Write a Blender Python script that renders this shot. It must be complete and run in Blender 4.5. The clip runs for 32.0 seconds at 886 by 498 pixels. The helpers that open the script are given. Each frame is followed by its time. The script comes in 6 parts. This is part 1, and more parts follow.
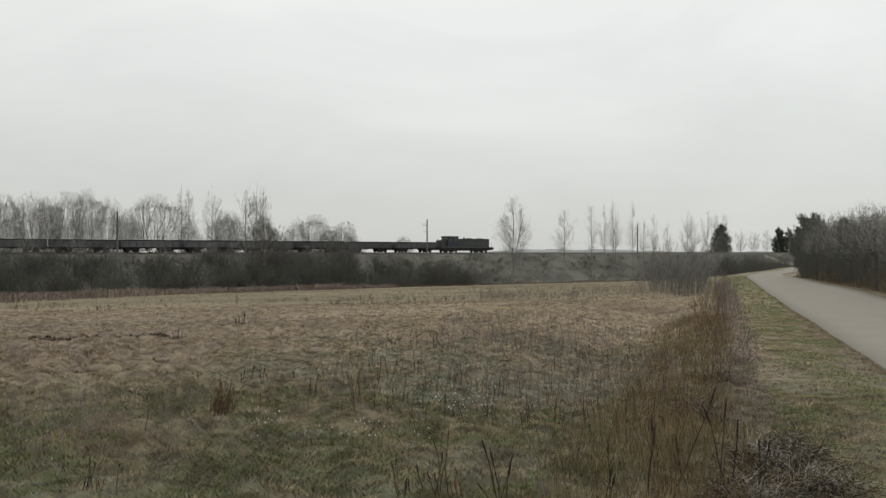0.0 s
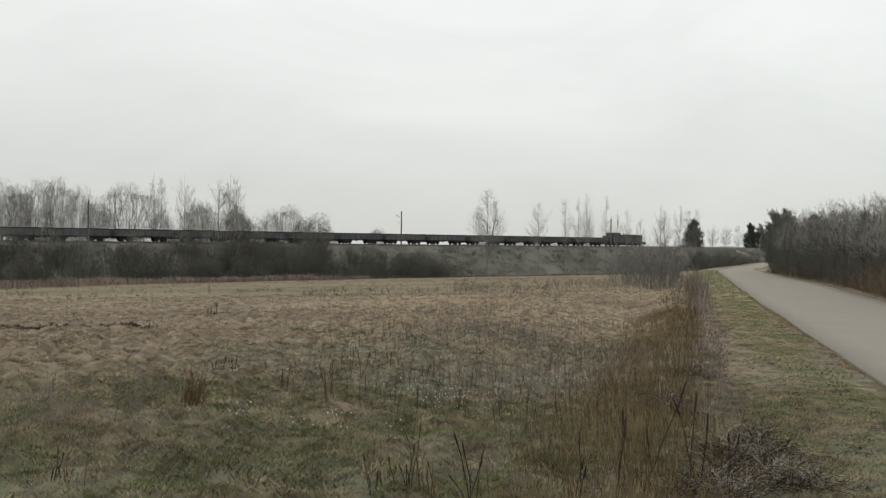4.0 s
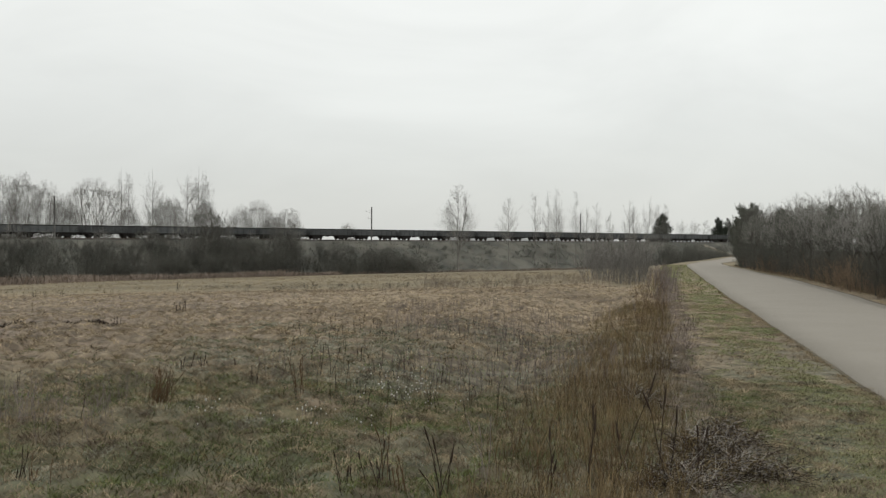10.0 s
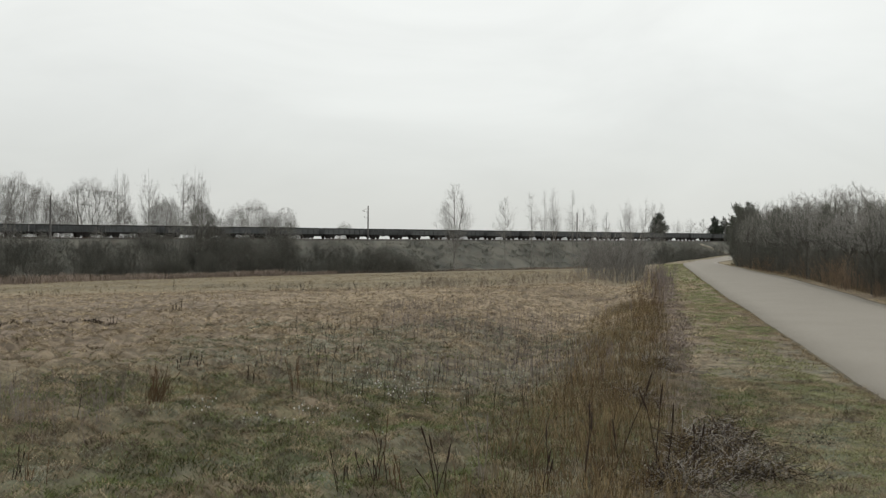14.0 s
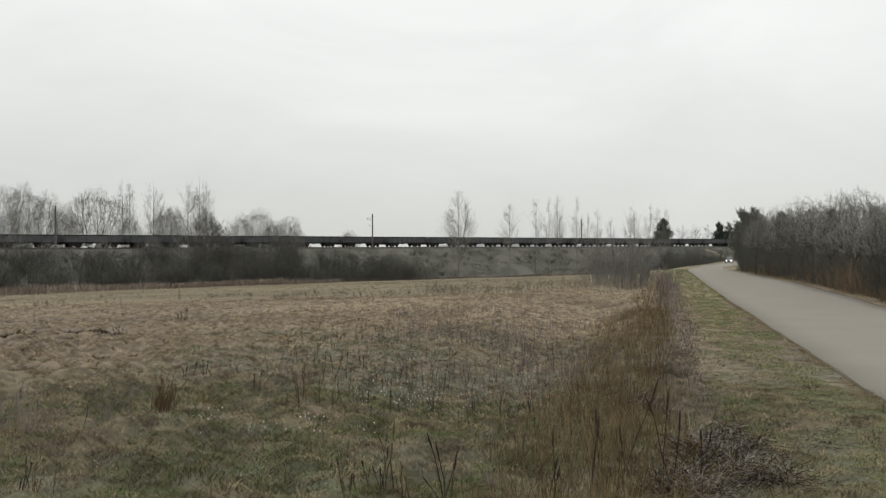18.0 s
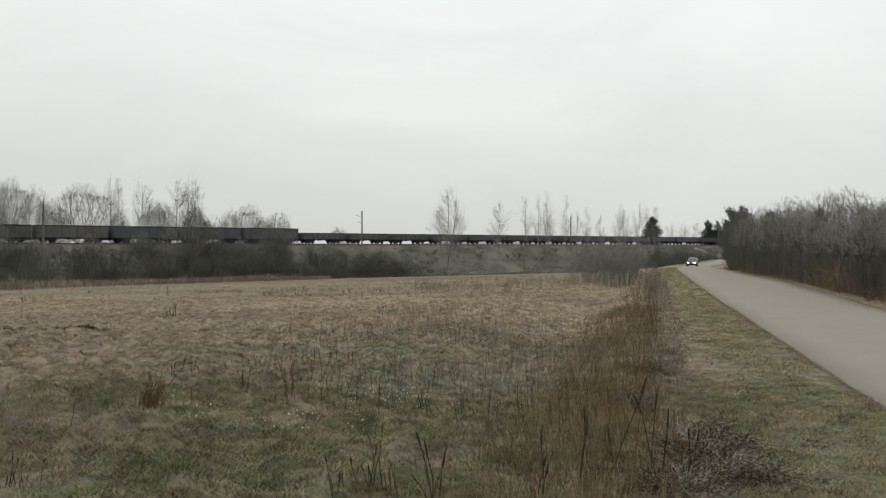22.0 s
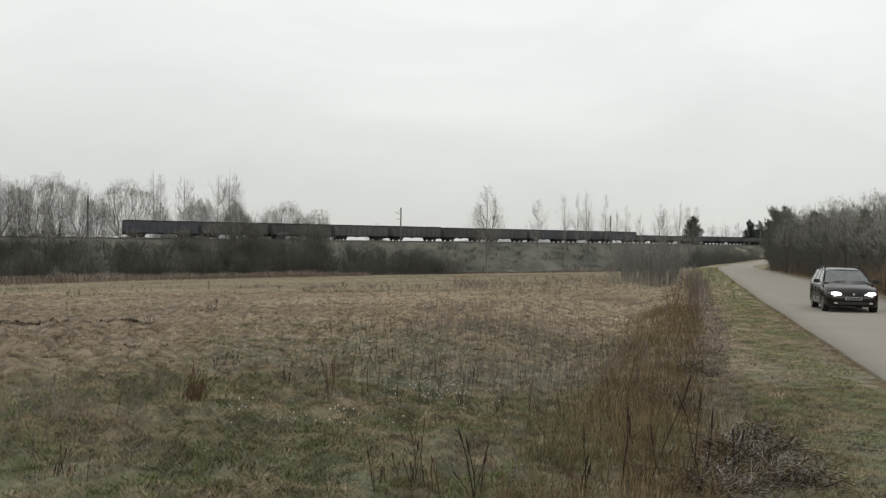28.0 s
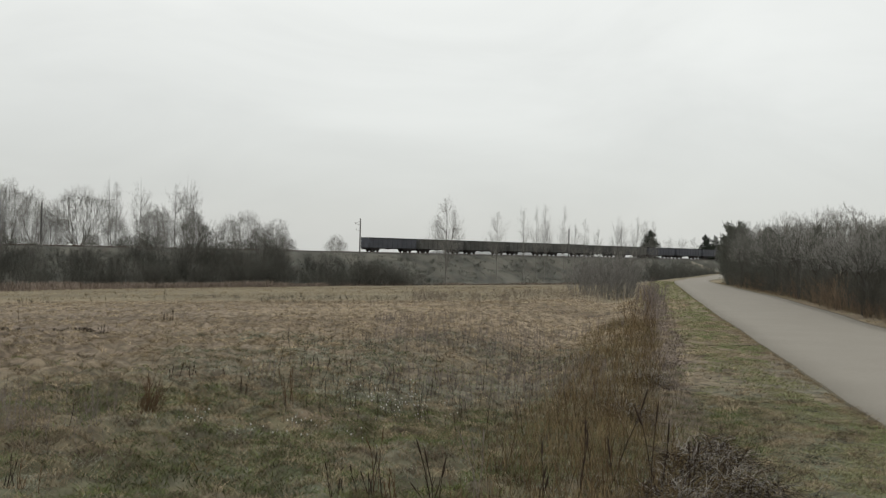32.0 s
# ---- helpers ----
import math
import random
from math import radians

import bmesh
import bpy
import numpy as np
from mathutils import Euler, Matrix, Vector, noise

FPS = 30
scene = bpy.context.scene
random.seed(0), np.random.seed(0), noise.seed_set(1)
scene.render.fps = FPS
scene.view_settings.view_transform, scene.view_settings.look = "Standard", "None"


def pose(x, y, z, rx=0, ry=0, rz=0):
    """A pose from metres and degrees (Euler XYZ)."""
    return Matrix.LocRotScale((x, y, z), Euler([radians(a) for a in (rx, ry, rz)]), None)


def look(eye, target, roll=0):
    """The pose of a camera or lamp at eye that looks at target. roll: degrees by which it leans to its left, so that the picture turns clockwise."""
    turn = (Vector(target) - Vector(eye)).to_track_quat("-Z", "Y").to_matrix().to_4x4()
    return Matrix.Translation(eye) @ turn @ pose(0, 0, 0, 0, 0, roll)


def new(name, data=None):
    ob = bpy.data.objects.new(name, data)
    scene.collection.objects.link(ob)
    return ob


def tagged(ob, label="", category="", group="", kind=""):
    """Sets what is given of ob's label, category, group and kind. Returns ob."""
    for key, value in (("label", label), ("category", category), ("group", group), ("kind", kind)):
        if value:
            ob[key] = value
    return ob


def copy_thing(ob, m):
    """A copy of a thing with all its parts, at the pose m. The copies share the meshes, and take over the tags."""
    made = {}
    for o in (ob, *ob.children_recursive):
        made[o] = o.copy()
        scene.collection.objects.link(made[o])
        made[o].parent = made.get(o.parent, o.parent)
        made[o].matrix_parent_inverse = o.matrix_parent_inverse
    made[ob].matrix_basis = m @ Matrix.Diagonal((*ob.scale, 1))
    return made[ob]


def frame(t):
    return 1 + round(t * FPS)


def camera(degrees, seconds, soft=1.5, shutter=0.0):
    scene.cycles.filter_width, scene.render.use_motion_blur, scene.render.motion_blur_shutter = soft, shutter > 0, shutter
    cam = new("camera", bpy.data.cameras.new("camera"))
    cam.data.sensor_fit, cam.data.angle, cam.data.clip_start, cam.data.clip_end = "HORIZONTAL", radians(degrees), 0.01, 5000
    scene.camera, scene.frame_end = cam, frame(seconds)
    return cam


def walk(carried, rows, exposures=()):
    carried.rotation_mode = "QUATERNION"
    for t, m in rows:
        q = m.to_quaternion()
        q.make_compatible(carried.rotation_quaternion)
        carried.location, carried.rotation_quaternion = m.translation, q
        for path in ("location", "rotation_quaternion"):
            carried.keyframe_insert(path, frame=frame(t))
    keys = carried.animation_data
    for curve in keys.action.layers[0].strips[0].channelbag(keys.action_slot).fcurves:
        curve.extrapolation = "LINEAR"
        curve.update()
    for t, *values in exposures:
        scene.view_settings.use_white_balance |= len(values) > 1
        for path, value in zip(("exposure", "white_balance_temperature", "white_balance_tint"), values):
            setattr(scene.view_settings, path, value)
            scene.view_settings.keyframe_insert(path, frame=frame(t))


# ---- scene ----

# ---------- camera and its way ----------
cam = camera(48.63, 32.0, soft=1.3)
PATH = [
    (0, 0.000, 0.000, 1.600, 90.198, -0.000, -0.000),
    (0.5, -0.000, 0.014, 1.598, 90.293, -0.027, -0.221),
    (1, -0.001, 0.015, 1.599, 90.044, -0.127, -0.314),
    (1.5, 0.002, 0.006, 1.599, 89.914, -0.212, -0.499),
    (2, -0.001, 0.018, 1.597, 89.953, -0.320, -0.726),
    (2.5, -0.000, 0.010, 1.598, 89.839, -0.492, -0.871),
    (4.5, 0.002, 0.015, 1.600, 89.700, -0.582, -1.648),
    (5, 0.001, 0.034, 1.595, 89.597, -0.676, -1.958),
    (5.5, 0.006, 0.029, 1.595, 89.452, -0.842, -2.911),
    (6, 0.006, 0.047, 1.594, 89.361, -0.871, -2.988),
    (6.5, 0.007, 0.032, 1.595, 89.382, -0.783, -3.217),
    (7, 0.004, 0.027, 1.596, 89.571, -0.870, -3.274),
    (7.5, 0.003, 0.033, 1.596, 89.659, -0.725, -3.186),
    (8, 0.006, 0.023, 1.597, 89.603, -0.614, -3.201),
    (8.5, 0.006, 0.040, 1.592, 89.600, -0.735, -3.244),
    (9, 0.001, 0.031, 1.596, 89.557, -0.671, -3.108),
    (9.5, 0.007, 0.048, 1.593, 89.449, -0.574, -3.213),
    (10, 0.008, 0.036, 1.593, 89.489, -0.381, -3.239),
    (10.5, 0.006, 0.034, 1.594, 89.586, -0.522, -3.185),
    (11, 0.002, 0.025, 1.596, 89.681, -0.552, -3.219),
    (11.5, 0.006, 0.034, 1.595, 89.707, -0.370, -3.208),
    (12, 0.006, 0.027, 1.595, 89.626, -0.292, -3.470),
    (12.5, 0.008, 0.032, 1.593, 89.499, -0.270, -3.502),
    (13, 0.006, 0.036, 1.595, 89.370, -0.463, -3.349),
    (13.5, 0.004, 0.026, 1.595, 89.290, -0.252, -3.347),
    (14, 0.008, 0.034, 1.593, 89.441, -0.327, -3.444),
    (14.5, 0.007, 0.036, 1.592, 89.646, -0.347, -3.141),
    (16.5, 0.009, 0.046, 1.592, 89.490, -0.276, -3.603),
    (17, 0.009, 0.042, 1.590, 89.421, -0.106, -3.635),
    (17.5, 0.005, 0.029, 1.598, 89.700, 0.207, -3.235),
    (18, 0.004, 0.028, 1.595, 89.871, 0.110, -3.179),
    (18.5, 0.008, 0.031, 1.594, 89.925, 0.271, -3.408),
    (19, 0.006, 0.033, 1.597, 89.973, 0.265, -3.329),
    (19.5, 0.005, 0.042, 1.595, 90.097, 0.112, -3.431),
    (20, 0.006, 0.031, 1.594, 89.824, 0.274, -3.329),
    (20.5, 0.007, 0.032, 1.595, 89.676, 0.139, -3.402),
    (21, 0.003, 0.022, 1.597, 89.760, 0.142, -3.344),
    (21.5, 0.003, 0.034, 1.595, 89.751, 0.066, -3.788),
    (22, 0.003, 0.034, 1.597, 89.707, -0.174, -3.797),
    (22.5, -0.002, 0.035, 1.596, 89.604, -0.438, -3.675),
    (23, -0.001, 0.022, 1.598, 89.656, -0.253, -2.861),
    (23.5, -0.003, 0.025, 1.595, 89.531, -0.075, -2.309),
    (24, -0.007, 0.022, 1.599, 89.841, -0.116, -1.655),
    (24.5, -0.009, 0.023, 1.598, 90.046, -0.064, -1.330),
    (25, -0.009, 0.022, 1.597, 90.053, -0.033, -1.186),
    (25.5, -0.010, 0.023, 1.596, 89.965, 0.001, -1.113),
    (27.5, -0.031, 0.037, 1.591, 89.513, -0.798, -0.850),
    (28, -0.036, 0.043, 1.590, 89.545, -0.674, -1.554),
    (28.5, -0.042, 0.057, 1.592, 89.553, -1.019, -2.590),
    (29, -0.045, 0.055, 1.593, 89.635, -0.925, -3.412),
    (29.5, -0.045, 0.039, 1.591, 89.893, -1.089, -3.208),
    (30, -0.042, 0.041, 1.587, 90.420, -1.035, -3.639),
    (30.5, -0.044, 0.031, 1.587, 90.522, -1.110, -3.648),
    (31, -0.040, 0.021, 1.589, 90.556, -0.847, -3.521),
    (31.5, -0.045, 0.032, 1.588, 90.321, -1.223, -3.467),
    (32, -0.046, 0.038, 1.592, 90.261, -1.282, -3.938),
]
walk(cam, [(r[0], pose(*r[1:])) for r in PATH], exposures=((0.0, -0.1), (2.5, -0.07), (5.0, 0.0), (28.5, 0.0), (30.0, -0.06), (32.0, -0.09)))

# ---------- light: an even overcast winter sky ----------
world = bpy.data.worlds.new("overcast")
scene.world = world
world.use_nodes = True
wn, wl = world.node_tree.nodes, world.node_tree.links
wn.clear()


def wnode(kind, **values):
    n = wn.new(kind)
    for k, v in values.items():
        n.inputs[k].default_value = v
    return n


w_co = wnode("ShaderNodeTexCoord")
w_sep = wnode("ShaderNodeSeparateXYZ")
wl.new(w_co.outputs["Generated"], w_sep.inputs[0])
w_ramp = wnode("ShaderNodeValToRGB")
w_ramp.color_ramp.elements[0].position = 0.0
w_ramp.color_ramp.elements[0].color = (0.61, 0.622, 0.6, 1)
w_ramp.color_ramp.elements[1].position = 0.9
w_ramp.color_ramp.elements[1].color = (1.01, 1.025, 1.0, 1)
for p, c in ((0.06, (0.67, 0.683, 0.662, 1)), (0.13, (0.765, 0.78, 0.757, 1)), (0.25, (0.88, 0.895, 0.868, 1))):
    e = w_ramp.color_ramp.elements.new(p)
    e.color = c
wl.new(w_sep.outputs["Z"], w_ramp.inputs[0])
w_map = wnode("ShaderNodeMapping", Scale=(1.0, 1.0, 3.2))
wl.new(w_co.outputs["Generated"], w_map.inputs["Vector"])
w_noise = wnode("ShaderNodeTexNoise", Scale=3.4, Detail=5.0, Roughness=0.55, Distortion=0.6)
wl.new(w_map.outputs[0], w_noise.inputs["Vector"])
w_range = wnode("ShaderNodeMapRange")
w_range.inputs["From Min"].default_value, w_range.inputs["From Max"].default_value = 0.3, 0.72
w_range.inputs["To Min"].default_value, w_range.inputs["To Max"].default_value = 0.95, 1.06
wl.new(w_noise.outputs["Fac"], w_range.inputs["Value"])
w_cloud = wn.new("ShaderNodeVectorMath")
w_cloud.operation = "SCALE"
wl.new(w_ramp.outputs["Color"], w_cloud.inputs[0])
w_side = wnode("ShaderNodeMapRange")
w_side.inputs["From Min"].default_value, w_side.inputs["From Max"].default_value = -0.5, 0.05
w_side.inputs["To Min"].default_value, w_side.inputs["To Max"].default_value = 0.94, 1.0
wl.new(w_sep.outputs["X"], w_side.inputs["Value"])
w_both = wn.new("ShaderNodeMath")
w_both.operation = "MULTIPLY"
wl.new(w_range.outputs["Result"], w_both.inputs[0])
wl.new(w_side.outputs["Result"], w_both.inputs[1])
wl.new(w_both.outputs[0], w_cloud.inputs["Scale"])
w_sky = wn.new("ShaderNodeTexSky")
w_sky.sky_type, w_sky.sun_disc, w_sky.sun_elevation, w_sky.sun_rotation = "NISHITA", False, radians(16), radians(200)
w_bg, w_bg2, w_add, w_out = wnode("ShaderNodeBackground", Strength=1.01), wnode("ShaderNodeBackground", Strength=0.006), wn.new("ShaderNodeAddShader"), wn.new("ShaderNodeOutputWorld")
wl.new(w_cloud.outputs[0], w_bg.inputs["Color"])
wl.new(w_sky.outputs["Color"], w_bg2.inputs["Color"])
wl.new(w_bg.outputs[0], w_add.inputs[0])
wl.new(w_bg2.outputs[0], w_add.inputs[1])
wl.new(w_add.outputs[0], w_out.inputs["Surface"])

sun_data = bpy.data.lights.new("sun", "SUN")
sun_data.energy, sun_data.angle, sun_data.color = 0.5, radians(40), (1.0, 0.97, 0.92)
sun = new("sun", sun_data)
sun.matrix_world = look((0, 0, 60), (18, 60, 30))

# ---------- plan ----------
# The railway runs straight; q is the way across the field towards it, s the way along it.
TURN = radians(53)
ALONG = Vector((math.sin(TURN), math.cos(TURN), 0))
ACROSS = Vector((-math.cos(TURN), math.sin(TURN), 0))
TRACK_Q, RAIL_Z, FOOT_Q, FOOT_Z = 201.0, 1.58, 184.0, -6.3


def at(s, q, z=0.0):
    return ALONG * s + ACROSS * q + Vector((0, 0, z))


ROAD_LEFT = [(-15.5, -75), (-6.5, -40), (3.3, 0), (6.4, 12.3), (7.25, 15.5), (8.9, 21.2), (13.6, 38), (20.8, 62.7), (30.9, 97.2), (40, 129), (46.5, 150), (51, 161), (61, 187.8), (73, 214.6), (94, 267), (113, 312), (128, 331), (170, 362), (420, 550)]
ROAD_RIGHT = [(-10.4, -76), (-1.3, -42), (8.4, -1), (11.6, 13.5), (12.9, 18), (14.3, 23), (17.9, 34.4), (22.7, 48.7), (30.6, 73.3), (36.2, 93.4), (45.2, 125.2), (52, 150), (57.5, 166), (66.5, 187), (79, 214), (100, 264), (119, 305), (133, 323), (174, 355), (424, 543)]
ROAD_DROP = ((0, 22, 41, 92, 152, 210, 300, 400, 700), (-0.25, -0.45, -0.67, -1.28, -1.83, -2.3, -2.8, -3.2, -4.0))


def road_z(x, y):
    return np.interp(np.hypot(x, y), *ROAD_DROP)


def polyline(points, step):
    """Points at even steps along a broken line, corners softened."""
    p = np.array(points, float)
    seg = np.r_[0, np.cumsum(np.hypot(*np.diff(p, axis=0).T))]
    n = max(2, int(seg[-1] / step) + 1)
    u = np.linspace(0, seg[-1], n)
    out = np.stack([np.interp(u, seg, p[:, 0]), np.interp(u, seg, p[:, 1])], 1)
    k = max(1, int(4 / step))
    pad = np.r_[np.repeat(out[:1], k, 0), out, np.repeat(out[-1:], k, 0)]
    ker = np.ones(2 * k + 1) / (2 * k + 1)
    sm = np.stack([np.convolve(pad[:, i], ker, "valid") for i in (0, 1)], 1)
    sm[0], sm[-1] = out[0], out[-1]
    return sm


EDGE_L, EDGE_R = polyline(ROAD_LEFT, 1.5), polyline(ROAD_RIGHT, 1.5)


def side_of(x, y, edge):
    """Signed distance to a road edge (positive on the right of it)."""
    x, y = np.asarray(x, float), np.asarray(y, float)
    shape = x.shape
    pts = np.stack([x.ravel(), y.ravel()], 1)
    best, sign = np.full(len(pts), 1e9), np.ones(len(pts))
    reach = 2 * float(np.abs(pts).sum(1).max()) + 30 if len(pts) else 0.0
    for a, b in zip(edge[:-1], edge[1:]):
        if math.hypot(*a) > reach:
            continue
        d = b - a
        u = np.clip(((pts - a) @ d) / (d @ d), 0, 1)
        r = pts - a - u[:, None] * d
        dist = np.hypot(r[:, 0], r[:, 1])
        near = dist < best
        best = np.where(near, dist, best)
        sign = np.where(near, np.where(d[1] * r[:, 0] - d[0] * r[:, 1] > 0, 1.0, -1.0), sign)
    return (best * sign).reshape(shape)


def smooth(a, b, v):
    u = np.clip((v - a) / (b - a), 0, 1)
    return u * u * (3 - 2 * u)


COARSE_L = polyline(ROAD_LEFT, 6.0)
COARSE_R = polyline(ROAD_RIGHT, 6.0)


def ground_z(x, y, left=None, right=None):
    """The ground's height: a field falling gently to the railway, with the road's level beside the road."""
    x, y = np.asarray(x, float), np.asarray(y, float)
    q = ACROSS.x * x + ACROSS.y * y
    s = ALONG.x * x + ALONG.y * y
    field = np.interp(q, (-400, -20, 0, 25, 60, 110, 184, 202, 212, 900), (0.8, 0.15, 0.0, -0.72, -1.85, -3.55, FOOT_Z, FOOT_Z, -1.6, -2.5))
    if left is None:
        left, right = side_of(x, y, COARSE_L), side_of(x, y, COARSE_R)
    level = road_z(x, y) - 0.03
    ditch = -0.38 * np.exp(-((left + 5.2) / 1.5) ** 2) * smooth(8, 16, np.hypot(x, y))
    w = smooth(-14.0, -2.0, left) * (1 - smooth(60, 160, right))
    inside = (left > 0.1) & (right < -0.1)
    z = field * (1 - w) + level * w + ditch
    z = np.where(right > 0, z - 0.16 * smooth(1.2, 2.8, right) + 0.5 * smooth(4, 14, right), z)
    return np.where(inside, np.minimum(z, road_z(x, y) - 0.06), z)


def gz(x, y):
    return float(ground_z(np.array([x]), np.array([y]))[0])

# ---------- materials ----------
def material(name, base, rough=0.8, metal=0.0, second=None, scale=3.0, fine=None, fine_scale=40.0, bump=0.0, bump_scale=60.0, vary=0.0, spec=0.3, coat=0.0, island=False):
    """A surface with two scales of colour variation, fine relief and, where asked, a change from piece to piece."""
    m = bpy.data.materials.new(name)
    m.use_nodes = True
    nt = m.node_tree
    n, l = nt.nodes, nt.links
    b = n["Principled BSDF"]
    b.inputs["Roughness"].default_value, b.inputs["Metallic"].default_value = rough, metal
    b.inputs["Specular IOR Level"].default_value, b.inputs["Coat Weight"].default_value = spec, coat
    co = n.new("ShaderNodeTexCoord")
    second = second or tuple(c * 0.7 for c in base)
    big = n.new("ShaderNodeTexNoise")
    big.inputs["Scale"].default_value, big.inputs["Detail"].default_value = scale, 2.0
    l.new(co.outputs["Object"], big.inputs["Vector"])
    r1 = n.new("ShaderNodeMapRange")
    r1.inputs["From Min"].default_value, r1.inputs["From Max"].default_value = 0.4, 0.6
    l.new(big.outputs["Fac"], r1.inputs["Value"])
    mix = n.new("ShaderNodeMixRGB")
    mix.inputs["Color1"].default_value, mix.inputs["Color2"].default_value = (*base, 1), (*second, 1)
    l.new(r1.outputs["Result"], mix.inputs["Fac"])
    out = mix.outputs["Color"]
    small = n.new("ShaderNodeTexNoise")
    small.inputs["Scale"].default_value, small.inputs["Detail"].default_value = fine_scale, 3.0
    l.new(co.outputs["Object"], small.inputs["Vector"])
    r2 = n.new("ShaderNodeMapRange")
    r2.inputs["From Min"].default_value, r2.inputs["From Max"].default_value = 0.3, 0.75
    r2.inputs["To Max"].default_value = 0.6
    l.new(small.outputs["Fac"], r2.inputs["Value"])
    mix2 = n.new("ShaderNodeMixRGB")
    mix2.inputs["Color2"].default_value = (*(fine or tuple(c * 0.55 for c in base)), 1)
    l.new(r2.outputs["Result"], mix2.inputs["Fac"])
    l.new(out, mix2.inputs["Color1"])
    out = mix2.outputs["Color"]
    if vary:
        geo = n.new("ShaderNodeNewGeometry") if island else n.new("ShaderNodeObjectInfo")
        hsv = n.new("ShaderNodeHueSaturation")
        r3 = n.new("ShaderNodeMapRange")
        r3.inputs["To Min"].default_value, r3.inputs["To Max"].default_value = 1 - vary, 1 + vary
        l.new(geo.outputs["Random Per Island" if island else "Random"], r3.inputs["Value"])
        l.new(r3.outputs["Result"], hsv.inputs["Value"])
        l.new(out, hsv.inputs["Color"])
        out = hsv.outputs["Color"]
    l.new(out, b.inputs["Base Color"])
    if bump:
        bn = n.new("ShaderNodeTexNoise")
        bn.inputs["Scale"].default_value, bn.inputs["Detail"].default_value = bump_scale, 4.0
        l.new(co.outputs["Object"], bn.inputs["Vector"])
        bu = n.new("ShaderNodeBump")
        bu.inputs["Strength"].default_value, bu.inputs["Distance"].default_value = bump, 0.02
        l.new(bn.outputs["Fac"], bu.inputs["Height"])
        l.new(bu.outputs["Normal"], b.inputs["Normal"])
    return m


def glow(name, color, strength):
    m = bpy.data.materials.new(name)
    m.use_nodes = True
    b = m.node_tree.nodes["Principled BSDF"]
    b.inputs["Base Color"].default_value = (*color, 1)
    b.inputs["Emission Color"].default_value, b.inputs["Emission Strength"].default_value = (*color, 1), strength
    return m


